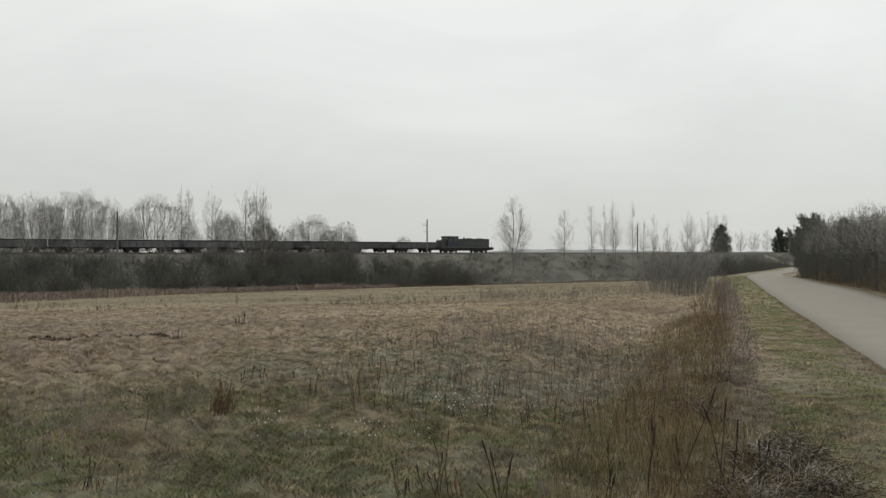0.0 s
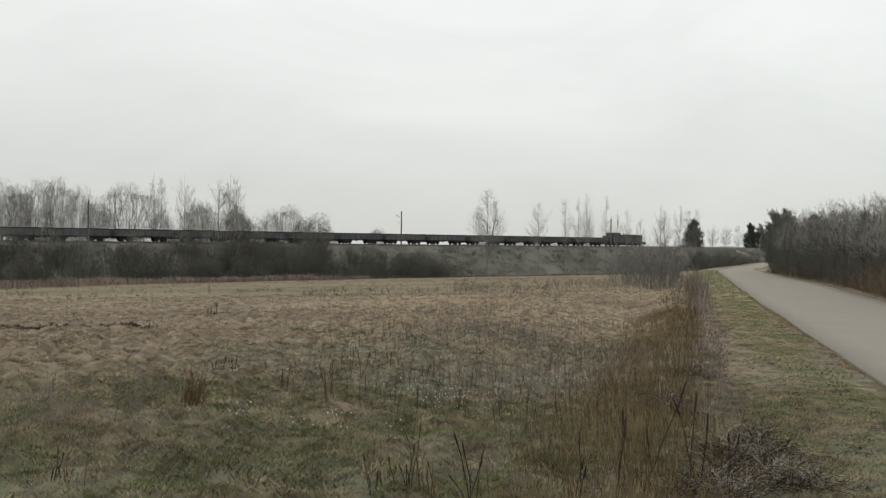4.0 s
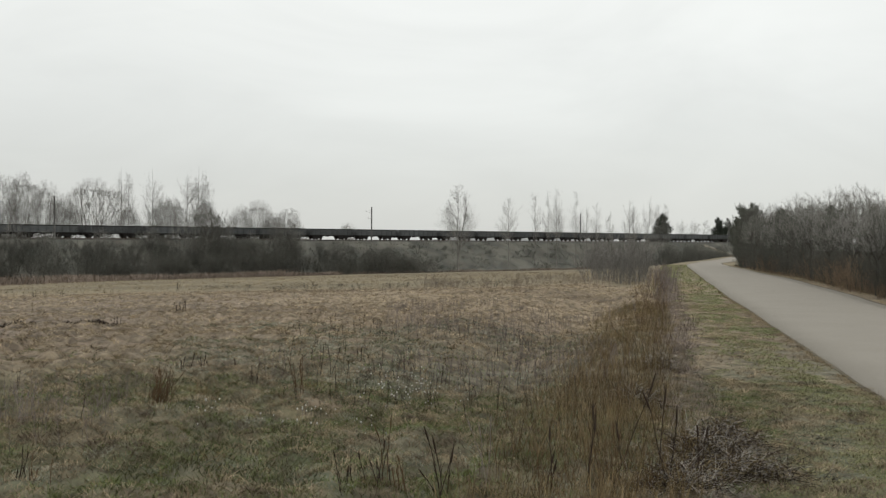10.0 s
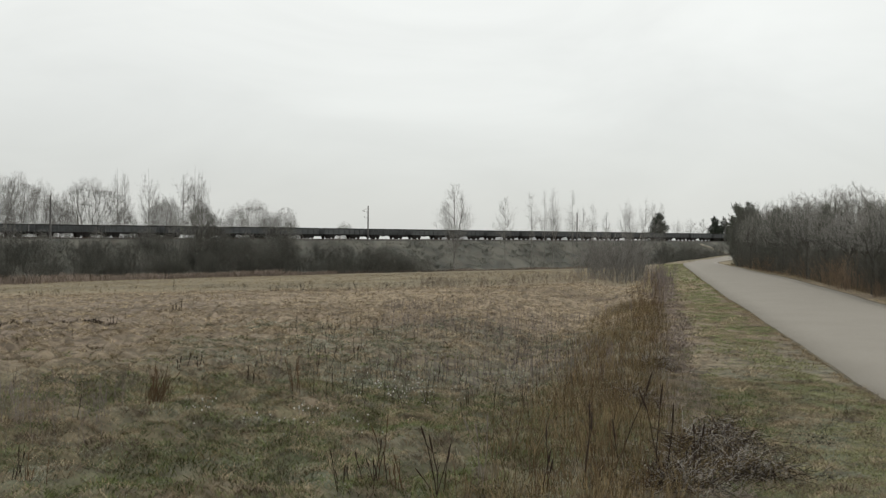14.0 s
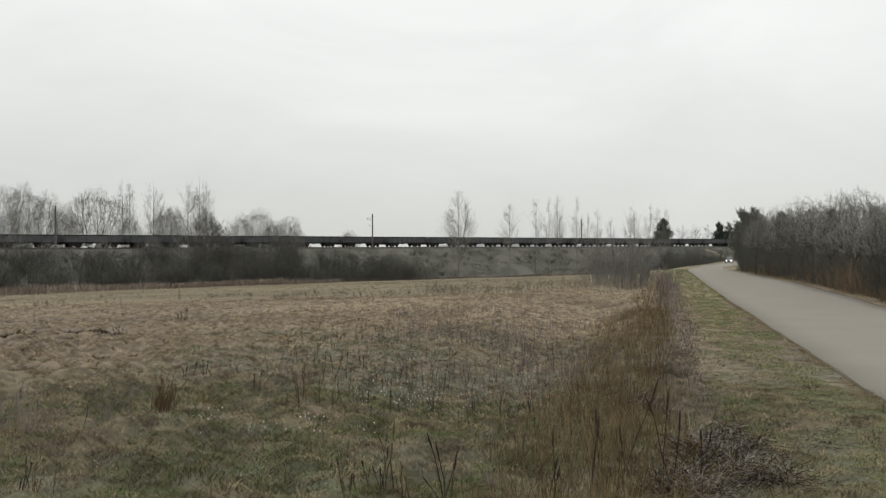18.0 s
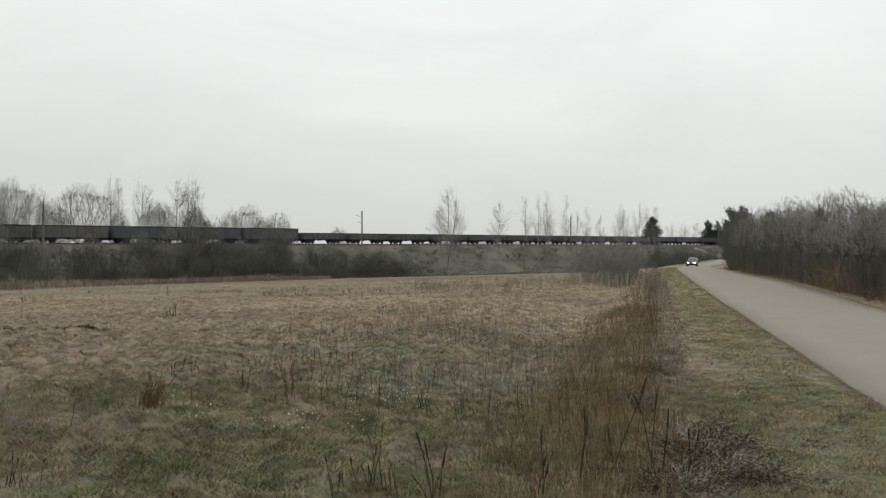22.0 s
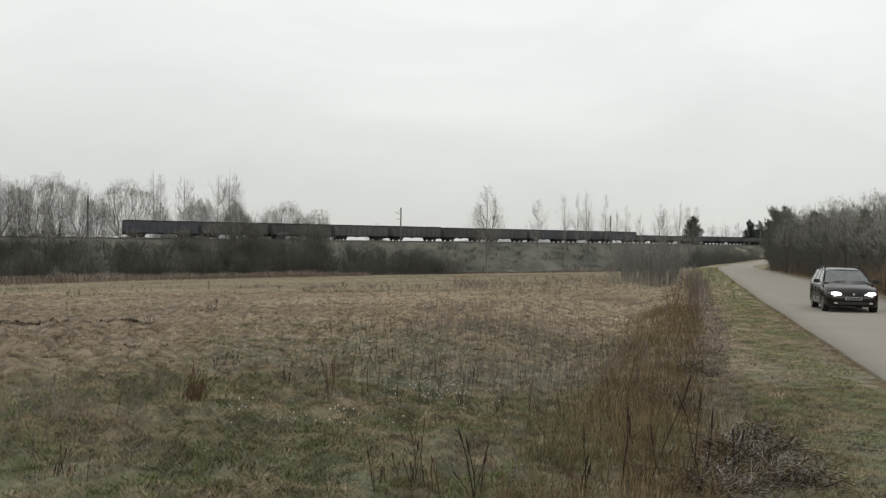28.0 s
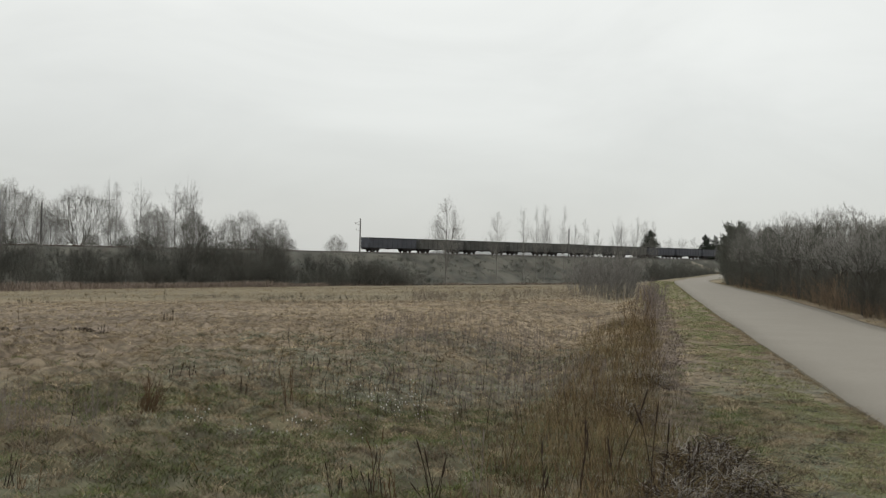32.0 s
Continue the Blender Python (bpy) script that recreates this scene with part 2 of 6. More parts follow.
def field_material():
    """Winter meadow: straw, brown litter, moss green and hoar-grey patches, with tussock shading by relief."""
    m = bpy.data.materials.new("winter_meadow")
    m.use_nodes = True
    n, l = m.node_tree.nodes, m.node_tree.links
    b = n["Principled BSDF"]
    b.inputs["Roughness"].default_value, b.inputs["Specular IOR Level"].default_value = 0.95, 0.1
    co = n.new("ShaderNodeTexCoord")

    def noise_of(scale, detail=4.0, lo=0.35, hi=0.65, squash=(1, 1, 1), rough=0.5):
        mp = n.new("ShaderNodeMapping")
        mp.inputs["Scale"].default_value = squash
        l.new(co.outputs["Object"], mp.inputs["Vector"])
        t = n.new("ShaderNodeTexNoise")
        t.inputs["Scale"].default_value, t.inputs["Detail"].default_value, t.inputs["Roughness"].default_value = scale, detail, rough
        l.new(mp.outputs[0], t.inputs["Vector"])
        r = n.new("ShaderNodeMapRange")
        r.inputs["From Min"].default_value, r.inputs["From Max"].default_value = lo, hi
        l.new(t.outputs["Fac"], r.inputs["Value"])
        return r.outputs["Result"], t

    def mixed(fac, c1, c2):
        x = n.new("ShaderNodeMixRGB")
        for sock, c in (("Color1", c1), ("Color2", c2)):
            if isinstance(c, tuple):
                x.inputs[sock].default_value = (*c, 1)
            else:
                l.new(c, x.inputs[sock])
        l.new(fac, x.inputs["Fac"])
        return x.outputs["Color"]

    def scaled(fac, k):
        x = n.new("ShaderNodeMath")
        x.operation = "MULTIPLY"
        for i, v in enumerate((fac, k)):
            if isinstance(v, float):
                x.inputs[i].default_value = v
            else:
                l.new(v, x.inputs[i])
        return x.outputs[0]

    def ramp(sock, lo, hi):
        r = n.new("ShaderNodeMapRange")
        r.inputs["From Min"].default_value, r.inputs["From Max"].default_value = lo, hi
        l.new(sock, r.inputs["Value"])
        return r.outputs["Result"]

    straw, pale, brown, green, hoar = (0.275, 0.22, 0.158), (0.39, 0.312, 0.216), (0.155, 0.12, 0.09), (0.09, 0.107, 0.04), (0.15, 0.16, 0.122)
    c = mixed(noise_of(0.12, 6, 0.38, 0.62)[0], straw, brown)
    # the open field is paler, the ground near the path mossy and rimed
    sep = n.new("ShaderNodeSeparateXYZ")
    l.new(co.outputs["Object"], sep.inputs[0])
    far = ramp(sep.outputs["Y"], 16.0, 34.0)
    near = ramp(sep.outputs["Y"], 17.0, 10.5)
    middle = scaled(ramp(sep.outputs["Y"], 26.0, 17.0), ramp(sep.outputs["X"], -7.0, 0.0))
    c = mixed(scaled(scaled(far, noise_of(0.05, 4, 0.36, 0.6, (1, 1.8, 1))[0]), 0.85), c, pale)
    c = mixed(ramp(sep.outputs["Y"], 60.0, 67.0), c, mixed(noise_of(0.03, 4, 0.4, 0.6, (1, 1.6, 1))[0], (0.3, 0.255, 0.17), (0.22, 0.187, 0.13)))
    c = mixed(scaled(scaled(near, noise_of(0.45, 5, 0.36, 0.6)[0]), 0.85), c, green)
    c = mixed(scaled(scaled(middle, noise_of(0.5, 5, 0.36, 0.62)[0]), 0.7), c, hoar)
    c = mixed(scaled(scaled(near, noise_of(0.9, 4, 0.5, 0.72)[0]), 0.3), c, hoar)
    c = mixed(scaled(scaled(ramp(sep.outputs["X"], 1.0, -8.0), scaled(ramp(sep.outputs["Y"], 14.0, 22.0), ramp(sep.outputs["Y"], 62.0, 48.0))), scaled(noise_of(0.16, 4, 0.36, 0.6, (1, 2.2, 1))[0], 0.75)), c, (0.225, 0.185, 0.155))
    # tussocks: pale thatch against dark litter
    t1, tt = noise_of(2.6, 2, 0.47, 0.58, (1, 1.2, 1), 0.45)
    c = mixed(scaled(t1, 0.55), c, (0.075, 0.062, 0.046))
    t2, ft = noise_of(8.0, 1.5, 0.52, 0.62, (1, 1, 1), 0.4)
    c = mixed(scaled(t2, 0.4), c, (0.065, 0.055, 0.04))
    t3, _ = noise_of(5.0, 1.5, 0.55, 0.64, (1, 1, 1), 0.4)
    c = mixed(scaled(t3, 0.3), c, (0.3, 0.25, 0.165))
    l.new(c, b.inputs["Base Color"])
    bu = n.new("ShaderNodeBump")
    bu.inputs["Strength"].default_value, bu.inputs["Distance"].default_value = 0.9, 0.08
    l.new(ft.outputs["Fac"], bu.inputs["Height"])
    l.new(bu.outputs["Normal"], b.inputs["Normal"])
    return m


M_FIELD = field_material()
M_ROAD = material("worn_asphalt", (0.285, 0.26, 0.221), 0.9, second=(0.27, 0.246, 0.209), scale=0.5, fine=(0.24, 0.218, 0.185), fine_scale=14, bump=0.3, bump_scale=110, spec=0.3)
M_SHOULDER = material("gravel_shoulder", (0.13, 0.112, 0.08), 0.95, second=(0.17, 0.145, 0.105), scale=1.2, fine_scale=30, bump=0.8, bump_scale=35)
# Lightened scrub soil: the haze over the distant bank is put into it.
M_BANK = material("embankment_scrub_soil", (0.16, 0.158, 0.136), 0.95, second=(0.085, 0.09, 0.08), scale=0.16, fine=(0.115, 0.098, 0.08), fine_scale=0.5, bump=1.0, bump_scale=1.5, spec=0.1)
M_BALLAST = material("grey_ballast", (0.11, 0.105, 0.1), 0.95, second=(0.07, 0.066, 0.06), scale=1.5, fine_scale=18, bump=1.0, bump_scale=14)
M_RAIL = material("rusted_rail_steel", (0.12, 0.085, 0.06), 0.5, 0.7)
M_SLEEPER = material("weathered_concrete", (0.22, 0.21, 0.195), 0.9)
M_OLIVE = material("olive_straw_blades", (0.37, 0.308, 0.2), 0.9, second=(0.26, 0.213, 0.145), scale=0.15, vary=0.2, island=True, spec=0.1)
M_VERGE = material("verge_grass_blades", (0.2, 0.243, 0.1), 0.9, second=(0.3, 0.28, 0.15), scale=0.5, fine=(0.12, 0.125, 0.06), fine_scale=4.0, vary=0.25, island=True, spec=0.1)
M_DRY = material("dry_straw_blades", (0.43, 0.345, 0.225), 0.9, second=(0.13, 0.1, 0.07), scale=3.0, fine=(0.12, 0.095, 0.065), fine_scale=7.0, vary=0.25, island=True, spec=0.1)
M_RIME = material("rimed_grass_blades", (0.36, 0.365, 0.29), 0.9, second=(0.1, 0.11, 0.065), scale=3.2, fine=(0.1, 0.1, 0.06), fine_scale=7.0, vary=0.25, island=True, spec=0.1)
M_GREEN = material("moss_green_blades", (0.17, 0.205, 0.075), 0.9, second=(0.085, 0.096, 0.04), scale=3.2, fine=(0.07, 0.065, 0.03), fine_scale=7.0, vary=0.25, island=True, spec=0.1)
M_WEED = material("dry_brown_stems", (0.24, 0.18, 0.1), 0.9, second=(0.11, 0.083, 0.052), scale=0.7, vary=0.35, island=True, spec=0.1)
M_THATCH = material("golden_brown_thatch", (0.23, 0.172, 0.09), 0.9, second=(0.13, 0.11, 0.06), scale=0.9, vary=0.35, island=True, spec=0.1)
M_EDGE = material("golden_brown_edge_grass", (0.25, 0.195, 0.115), 0.9, second=(0.15, 0.115, 0.075), scale=0.4, vary=0.3, island=True, spec=0.1)
M_PALE = material("pale_bleached_blades", (0.6, 0.49, 0.325), 0.9, second=(0.25, 0.195, 0.13), scale=1.6, fine=(0.16, 0.125, 0.085), fine_scale=4.0, vary=0.25, island=True, spec=0.1)
M_RUST = material("rusty_dead_stems", (0.135, 0.088, 0.05), 0.9, second=(0.065, 0.043, 0.028), scale=1.5, vary=0.35, island=True, spec=0.1)
M_LITTER = material("brown_leaf_litter", (0.085, 0.066, 0.048), 0.95, second=(0.055, 0.045, 0.036), scale=0.5, fine=(0.13, 0.1, 0.065), fine_scale=3.0, bump=0.8, bump_scale=9, spec=0.1)
# Darker twig copy: the shade inside the wood is put into its colour.
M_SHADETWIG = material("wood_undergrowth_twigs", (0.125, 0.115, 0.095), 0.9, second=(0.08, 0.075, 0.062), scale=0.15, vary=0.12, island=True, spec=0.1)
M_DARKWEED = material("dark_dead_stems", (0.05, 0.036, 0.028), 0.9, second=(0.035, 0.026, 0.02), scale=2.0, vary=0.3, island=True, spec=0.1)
M_GREYTWIG = material("grey_dry_twigs", (0.5, 0.465, 0.42), 0.9, second=(0.26, 0.23, 0.2), scale=1.0, vary=0.4, island=True, spec=0.1)
M_SEED = material("pale_seed_heads", (0.66, 0.64, 0.58), 0.9, vary=0.2, island=True)
M_BARK = material("grey_brown_bark", (0.13, 0.118, 0.104), 0.9, second=(0.085, 0.076, 0.067), scale=2.0, bump=0.6, bump_scale=20)
M_WOODBARK = material("dark_damp_bark", (0.075, 0.068, 0.058), 0.9, second=(0.05, 0.047, 0.04), scale=2.0, bump=0.6, bump_scale=20)
# Paler than plain bark: haze over the far trees is put into this grey.
M_TWIG = material("bare_twigs", (0.24, 0.23, 0.21), 0.9, second=(0.17, 0.162, 0.15), scale=0.3, vary=0.25, island=True, spec=0.1)
M_PALETWIG = material("pale_grey_twigs", (0.33, 0.32, 0.295), 0.9, second=(0.19, 0.183, 0.167), scale=0.25, vary=0.3, island=True, spec=0.1)
M_SAND = material("worn_sandy_soil", (0.3, 0.27, 0.22), 0.95, second=(0.2, 0.185, 0.15), scale=0.4, spec=0.1)
M_PURPLE = material("mauve_grey_stems", (0.24, 0.205, 0.19), 0.9, second=(0.16, 0.135, 0.125), scale=0.5, vary=0.3, island=True, spec=0.1)
# Thicket twigs lifted to greenish grey, part of it painted haze.
M_DARKTWIG = material("dark_thicket_twigs", (0.13, 0.13, 0.112), 0.9, second=(0.085, 0.085, 0.075), scale=0.2, vary=0.3, island=True, spec=0.1)
# Bank grass paled as well, so its colour carries the distance haze.
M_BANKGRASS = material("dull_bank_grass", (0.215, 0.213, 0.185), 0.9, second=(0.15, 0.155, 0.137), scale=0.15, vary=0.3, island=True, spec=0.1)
M_REED = material("pale_brown_reeds", (0.24, 0.193, 0.158), 0.9, second=(0.15, 0.122, 0.102), scale=0.12, vary=0.3, island=True, spec=0.1)
M_REDTWIG = material("reddish_willow_twigs", (0.31, 0.225, 0.15), 0.9, second=(0.18, 0.13, 0.095), scale=0.25, vary=0.3, island=True, spec=0.1)
M_BIRCH = material("grey_birch_bark", (0.24, 0.23, 0.21), 0.8, second=(0.12, 0.11, 0.1), scale=1.6, fine=(0.08, 0.07, 0.06), fine_scale=6)
M_IVY = material("dull_ivy_leaves", (0.135, 0.14, 0.115), 0.7, second=(0.09, 0.095, 0.077), scale=0.9, vary=0.35, island=True, spec=0.2)
M_MATTED = material("matted_mauve_grey_grass", (0.3, 0.25, 0.215), 0.9, second=(0.16, 0.13, 0.11), scale=1.5, fine=(0.11, 0.085, 0.07), fine_scale=6.0, vary=0.3, island=True, spec=0.1)
# Needle green raised a little to hold the haze before the pines.
M_NEEDLE = material("dark_pine_needles", (0.055, 0.066, 0.05), 0.85, second=(0.04, 0.048, 0.038), scale=0.7, vary=0.35, island=True, spec=0.15)
M_POLE = material("grey_concrete_pole", (0.15, 0.145, 0.14), 0.85)


# ---------- mesh helpers ----------
def build(name, verts, faces, mat, parent=None, label="", smooth_faces=False):
    """One mesh object from an array of points and an array of equal-sided faces."""
    verts, faces = np.asarray(verts, np.float32), np.asarray(faces, np.int32)
    me = bpy.data.meshes.new(name)
    k = faces.shape[1]
    me.vertices.add(len(verts))
    me.vertices.foreach_set("co", verts.ravel())
    me.loops.add(faces.size)
    me.loops.foreach_set("vertex_index", faces.ravel())
    me.polygons.add(len(faces))
    me.polygons.foreach_set("loop_start", np.arange(0, faces.size, k, dtype=np.int32))
    me.polygons.foreach_set("loop_total", np.full(len(faces), k, np.int32))
    if smooth_faces:
        me.polygons.foreach_set("use_smooth", np.ones(len(faces), bool))
    me.update(calc_edges=True)
    me.materials.append(mat)
    ob = new(name, me)
    if parent:
        ob.parent = parent
    if label:
        tagged(ob, label)
    return ob


def part(name, bm, mat, parent, label=""):
    """Links a bmesh as one mesh object under a thing or a part."""
    me = bpy.data.meshes.new(name)
    bm.normal_update()
    bm.to_mesh(me)
    bm.free()
    me.materials.append(mat)
    ob = new(name, me)
    if parent:
        ob.parent = parent
    if label:
        tagged(ob, label)
    return ob


def twin(ob, parent, m, name=None):
    """A further object on the same mesh."""
    o = bpy.data.objects.new(name or ob.name.split(".")[0], ob.data)
    scene.collection.objects.link(o)
    o.parent = parent
    o.matrix_basis = m
    return o


def box(bm, size, centre, bevel=0.0, taper=None):
    """A box, its lower face narrowed where a taper (x, y) is given."""
    made = bmesh.ops.create_cube(bm, size=1.0)["verts"]
    for v in made:
        k = taper if taper and v.co.z < 0 else (1, 1)
        v.co = Vector((v.co.x * size[0] * k[0] + centre[0], v.co.y * size[1] * k[1] + centre[1], v.co.z * size[2] + centre[2]))
    if bevel:
        edges = {e for v in made for e in v.link_edges}
        bmesh.ops.bevel(bm, geom=list(edges), offset=bevel, segments=2, affect="EDGES", profile=0.6)


def tube(bm, a, b, r, r2=None, sides=10):
    a, b = Vector(a), Vector(b)
    d = b - a
    m = Matrix.Translation((a + b) / 2) @ d.to_track_quat("Z", "Y").to_matrix().to_4x4()
    bmesh.ops.create_cone(bm, cap_ends=True, segments=sides, radius1=r, radius2=r if r2 is None else r2, depth=d.length, matrix=m)


def prisms(a, b, ra, rb, sides=3):
    """Tapered thin prisms from points a to points b."""
    a, b = np.asarray(a, float), np.asarray(b, float)
    n = len(a)
    d = b - a
    d /= np.linalg.norm(d, axis=1)[:, None] + 1e-9
    ref = np.where(np.abs(d[:, 2:3]) < 0.8, np.array([[0, 0, 1.0]]), np.array([[1.0, 0, 0]]))
    u = np.cross(d, ref)
    u /= np.linalg.norm(u, axis=1)[:, None] + 1e-9
    v = np.cross(d, u)
    ang = np.arange(sides) * 2 * np.pi / sides
    ring = u[:, None] * np.cos(ang)[None, :, None] + v[:, None] * np.sin(ang)[None, :, None]
    lo = a[:, None] + ring * np.broadcast_to(np.asarray(ra, float), (n,))[:, None, None]
    hi = b[:, None] + ring * np.broadcast_to(np.asarray(rb, float), (n,))[:, None, None]
    verts = np.concatenate([lo, hi], 1).reshape(-1, 3)
    k = np.arange(sides)
    quad = np.stack([k, (k + 1) % sides, (k + 1) % sides + sides, k + sides], 1)
    faces = (np.arange(n)[:, None, None] * 2 * sides + quad[None]).reshape(-1, 4)
    return verts, faces


def tube_path(points, radii, sides=5):
    """One unbroken tube through points, closed at both ends by its narrowing."""
    p, r = np.asarray(points, float), np.asarray(radii, float)
    n = len(p)
    d = np.gradient(p, axis=0)
    d /= np.linalg.norm(d, axis=1)[:, None] + 1e-9
    u = np.cross(d, np.array([0.31, 0.95, 0.05]))
    u /= np.linalg.norm(u, axis=1)[:, None] + 1e-9
    v = np.cross(d, u)
    ang = np.arange(sides) * 2 * np.pi / sides
    rings = p[:, None] + (u[:, None] * np.cos(ang)[None, :, None] + v[:, None] * np.sin(ang)[None, :, None]) * r[:, None, None]
    k = np.arange(sides)
    faces = np.concatenate([np.stack([i * sides + k, i * sides + (k + 1) % sides, (i + 1) * sides + (k + 1) % sides, (i + 1) * sides + k], 1) for i in range(n - 1)])
    return rings.reshape(-1, 3), faces


def joined(pieces):
    vs, fs, off = [], [], 0
    for v, f in pieces:
        vs.append(v)
        fs.append(f + off)
        off += len(v)
    return np.concatenate(vs), np.concatenate(fs)


def grow(rng, start, way, length, radius, segs=4, wander=0.15, lift=0.0, tip=0.3):
    """Limbs that wander from their starts; gives their pieces and every joint with its radius."""
    n = len(start)
    p, d = start.copy(), way / (np.linalg.norm(way, axis=1)[:, None] + 1e-9)
    pieces, joints = [], [p.copy()]
    for i in range(segs):
        d = d + rng.normal(0, wander, (n, 3)) + np.array([0, 0, lift])
        d /= np.linalg.norm(d, axis=1)[:, None]
        nxt = p + d * (length / segs)[:, None]
        r0 = radius * (1 - (1 - tip) * i / segs)
        r1 = radius * (1 - (1 - tip) * (i + 1) / segs)
        pieces.append((p.copy(), nxt.copy(), r0, r1))
        p = nxt
        joints.append(p.copy())
    return pieces, np.stack(joints, 1)


def along(rng, joints, per, lo=0.2, hi=1.0):
    """Random places along limbs, with the limb's direction there."""
    n, k, _ = joints.shape
    idx = np.repeat(np.arange(n), per)
    u = rng.uniform(lo, hi, len(idx)) * (k - 1)
    i = np.minimum(u.astype(int), k - 2)
    f = (u - i)[:, None]
    a, b = joints[idx, i], joints[idx, i + 1]
    d = b - a
    return a + (b - a) * f, d / (np.linalg.norm(d, axis=1)[:, None] + 1e-9), u / (k - 1), idx


def aside(rng, d, spread):
    """Directions turned away from d by about spread radians, all round."""
    r = rng.normal(0, 1, d.shape)
    r -= (r * d).sum(1)[:, None] * d
    r /= np.linalg.norm(r, axis=1)[:, None] + 1e-9
    a = rng.normal(spread, 0.18, len(d))[:, None]
    return d * np.cos(a) + r * np.sin(a)


def meshes_of(pieces, sides):
    return joined([prisms(a, b, ra, rb, sides) for a, b, ra, rb in pieces])


def crown_places(rng, n, low, shape):
    """Places where limbs end, spread through a crown one metre tall and one wide; shape: how round it is at each height."""
    out = []
    while len(out) < n:
        z, a, k = rng.uniform(low, 1.0), rng.uniform(0, 2 * np.pi), rng.uniform(0.15, 1) ** 0.5
        v = (z - low) / (1 - low)
        r = 0.5 * float(np.interp(v, *shape))
        if rng.uniform() < r / 0.5 + 0.08:
            out.append((r * k * math.cos(a), r * k * math.sin(a), z))
    return np.array(out)


def lumpy(rng, n, low, shape, shell=0.45):
    """Places in a lobed crown one metre tall and one wide, most of them near its outside."""
    seed = rng.uniform(0, 50)
    z, a = rng.uniform(0, 1, n * 3), rng.uniform(0, 2 * np.pi, n * 3)
    r = 0.5 * np.interp(z, *shape)
    ok = np.where(rng.uniform(0, 0.5, n * 3) < r + 0.06)[0][:n]
    z, a, r = z[ok], a[ok], r[ok]
    lobe = np.array([0.9 + 0.3 * noise.noise(Vector((math.cos(b) * 1.3, math.sin(b) * 1.3, c * 2.6 + seed))) for b, c in zip(a, z)])
    k = rng.uniform(shell ** 2, 1, len(z)) ** 0.5 * lobe
    return np.stack([r * k * np.cos(a), r * k * np.sin(a), low + z * (1 - low) * np.clip(lobe + 0.06, 0, 1.02)], 1)


def bent(start, ctrl, ends, segs):
    u = np.linspace(0, 1, segs + 1)[None, :, None]
    return (1 - u) ** 2 * start[:, None] + 2 * u * (1 - u) * ctrl[:, None] + u ** 2 * ends[:, None]


def limb_pieces(j, r0, r1):
    k = j.shape[1] - 1
    rs = np.linspace(r0, r1, k + 1)
    return [(j[:, i], j[:, i + 1], rs[i], rs[i + 1]) for i in range(k)]


def forked_tree(seed, places, aspect, low, finest, sprays=3, spray=0.035, direct=0.45, shell=0.3, flare=0.42, stout=0.3):
    """A leafless tree, one metre tall and one wide. Its crown's places are joined, from the fork outwards, each to the shoot that
    leads to it with the least detour, so that limbs part again and again up to a rounded, lobed outline; a limb is as stout as
    the shoots that it carries ask. Gives (trunk, crown) as arrays."""
    rng = np.random.default_rng(seed)
    size = np.array([aspect, aspect, 1])
    foot = np.array([0, 0, low * 0.8])
    p = lumpy(rng, places, low, ROUND, shell) * size
    p = p[np.argsort(np.linalg.norm(p - foot, axis=1))]
    node = np.concatenate([[foot], p])
    n = len(node)
    parent, way, path = np.full(n, -1), np.zeros((n, 3)), np.zeros(n)
    way[0, 2] = 1
    for k in range(1, n):
        d = node[k] - node[:k]
        far = np.linalg.norm(d, axis=1)
        turn = (d * way[:k]).sum(1) / (far + 1e-9)
        m = int((far * (1.5 - 0.5 * turn) + direct * path[:k]).argmin())
        parent[k], path[k] = m, path[m] + far[m]
        w = d[m] / (far[m] + 1e-9) * 0.75 + way[m] * 0.25 + np.array([0, 0, 0.12])
        way[k] = w / np.linalg.norm(w)
    carried_by = np.ones(n)
    for k in range(n - 1, 0, -1):
        carried_by[parent[k]] += carried_by[k]
    r = finest * carried_by ** flare
    a, b = node[parent[1:]], node[1:]
    gap = np.linalg.norm(b - a, axis=1)[:, None]
    mid = (a + b) / 2 + (way[parent[1:]] - (b - a) / (gap + 1e-9)) * gap * 0.12 + rng.normal(0, 0.05, a.shape) * gap
    r0, r1 = np.minimum(r[parent[1:]], r[1:] * 1.25), r[1:]
    big = r[1:] > finest * (n * stout) ** flare * 0.35
    s = np.repeat(b, sprays, 0) + rng.normal(0, 0.004, (n * sprays - sprays, 3))
    d = aside(rng, np.repeat(way[1:], sprays, 0), 0.6)
    f_p, _ = grow(rng, s, d, spray * rng.uniform(0.4, 1.4, len(s)), np.full(len(s), finest * 0.9), 1, 0.1, 0.06, 0.6)
    pick = lambda ok, sides: joined([prisms(a[ok], mid[ok], r0[ok], (r0[ok] + r1[ok]) / 2, sides), prisms(mid[ok], b[ok], (r0[ok] + r1[ok]) / 2, r1[ok], sides)])
    trunk = joined([pick(big, 5), prisms([[0, 0, -0.02]], [foot], r[0] * 1.25, r[0], 7)])
    crown = joined([pick(~big, 3), meshes_of(f_p, 3)])
    unit = np.array([1 / aspect, 1 / aspect, 1])
    return [(v * unit, f) for v, f in (trunk, crown)]


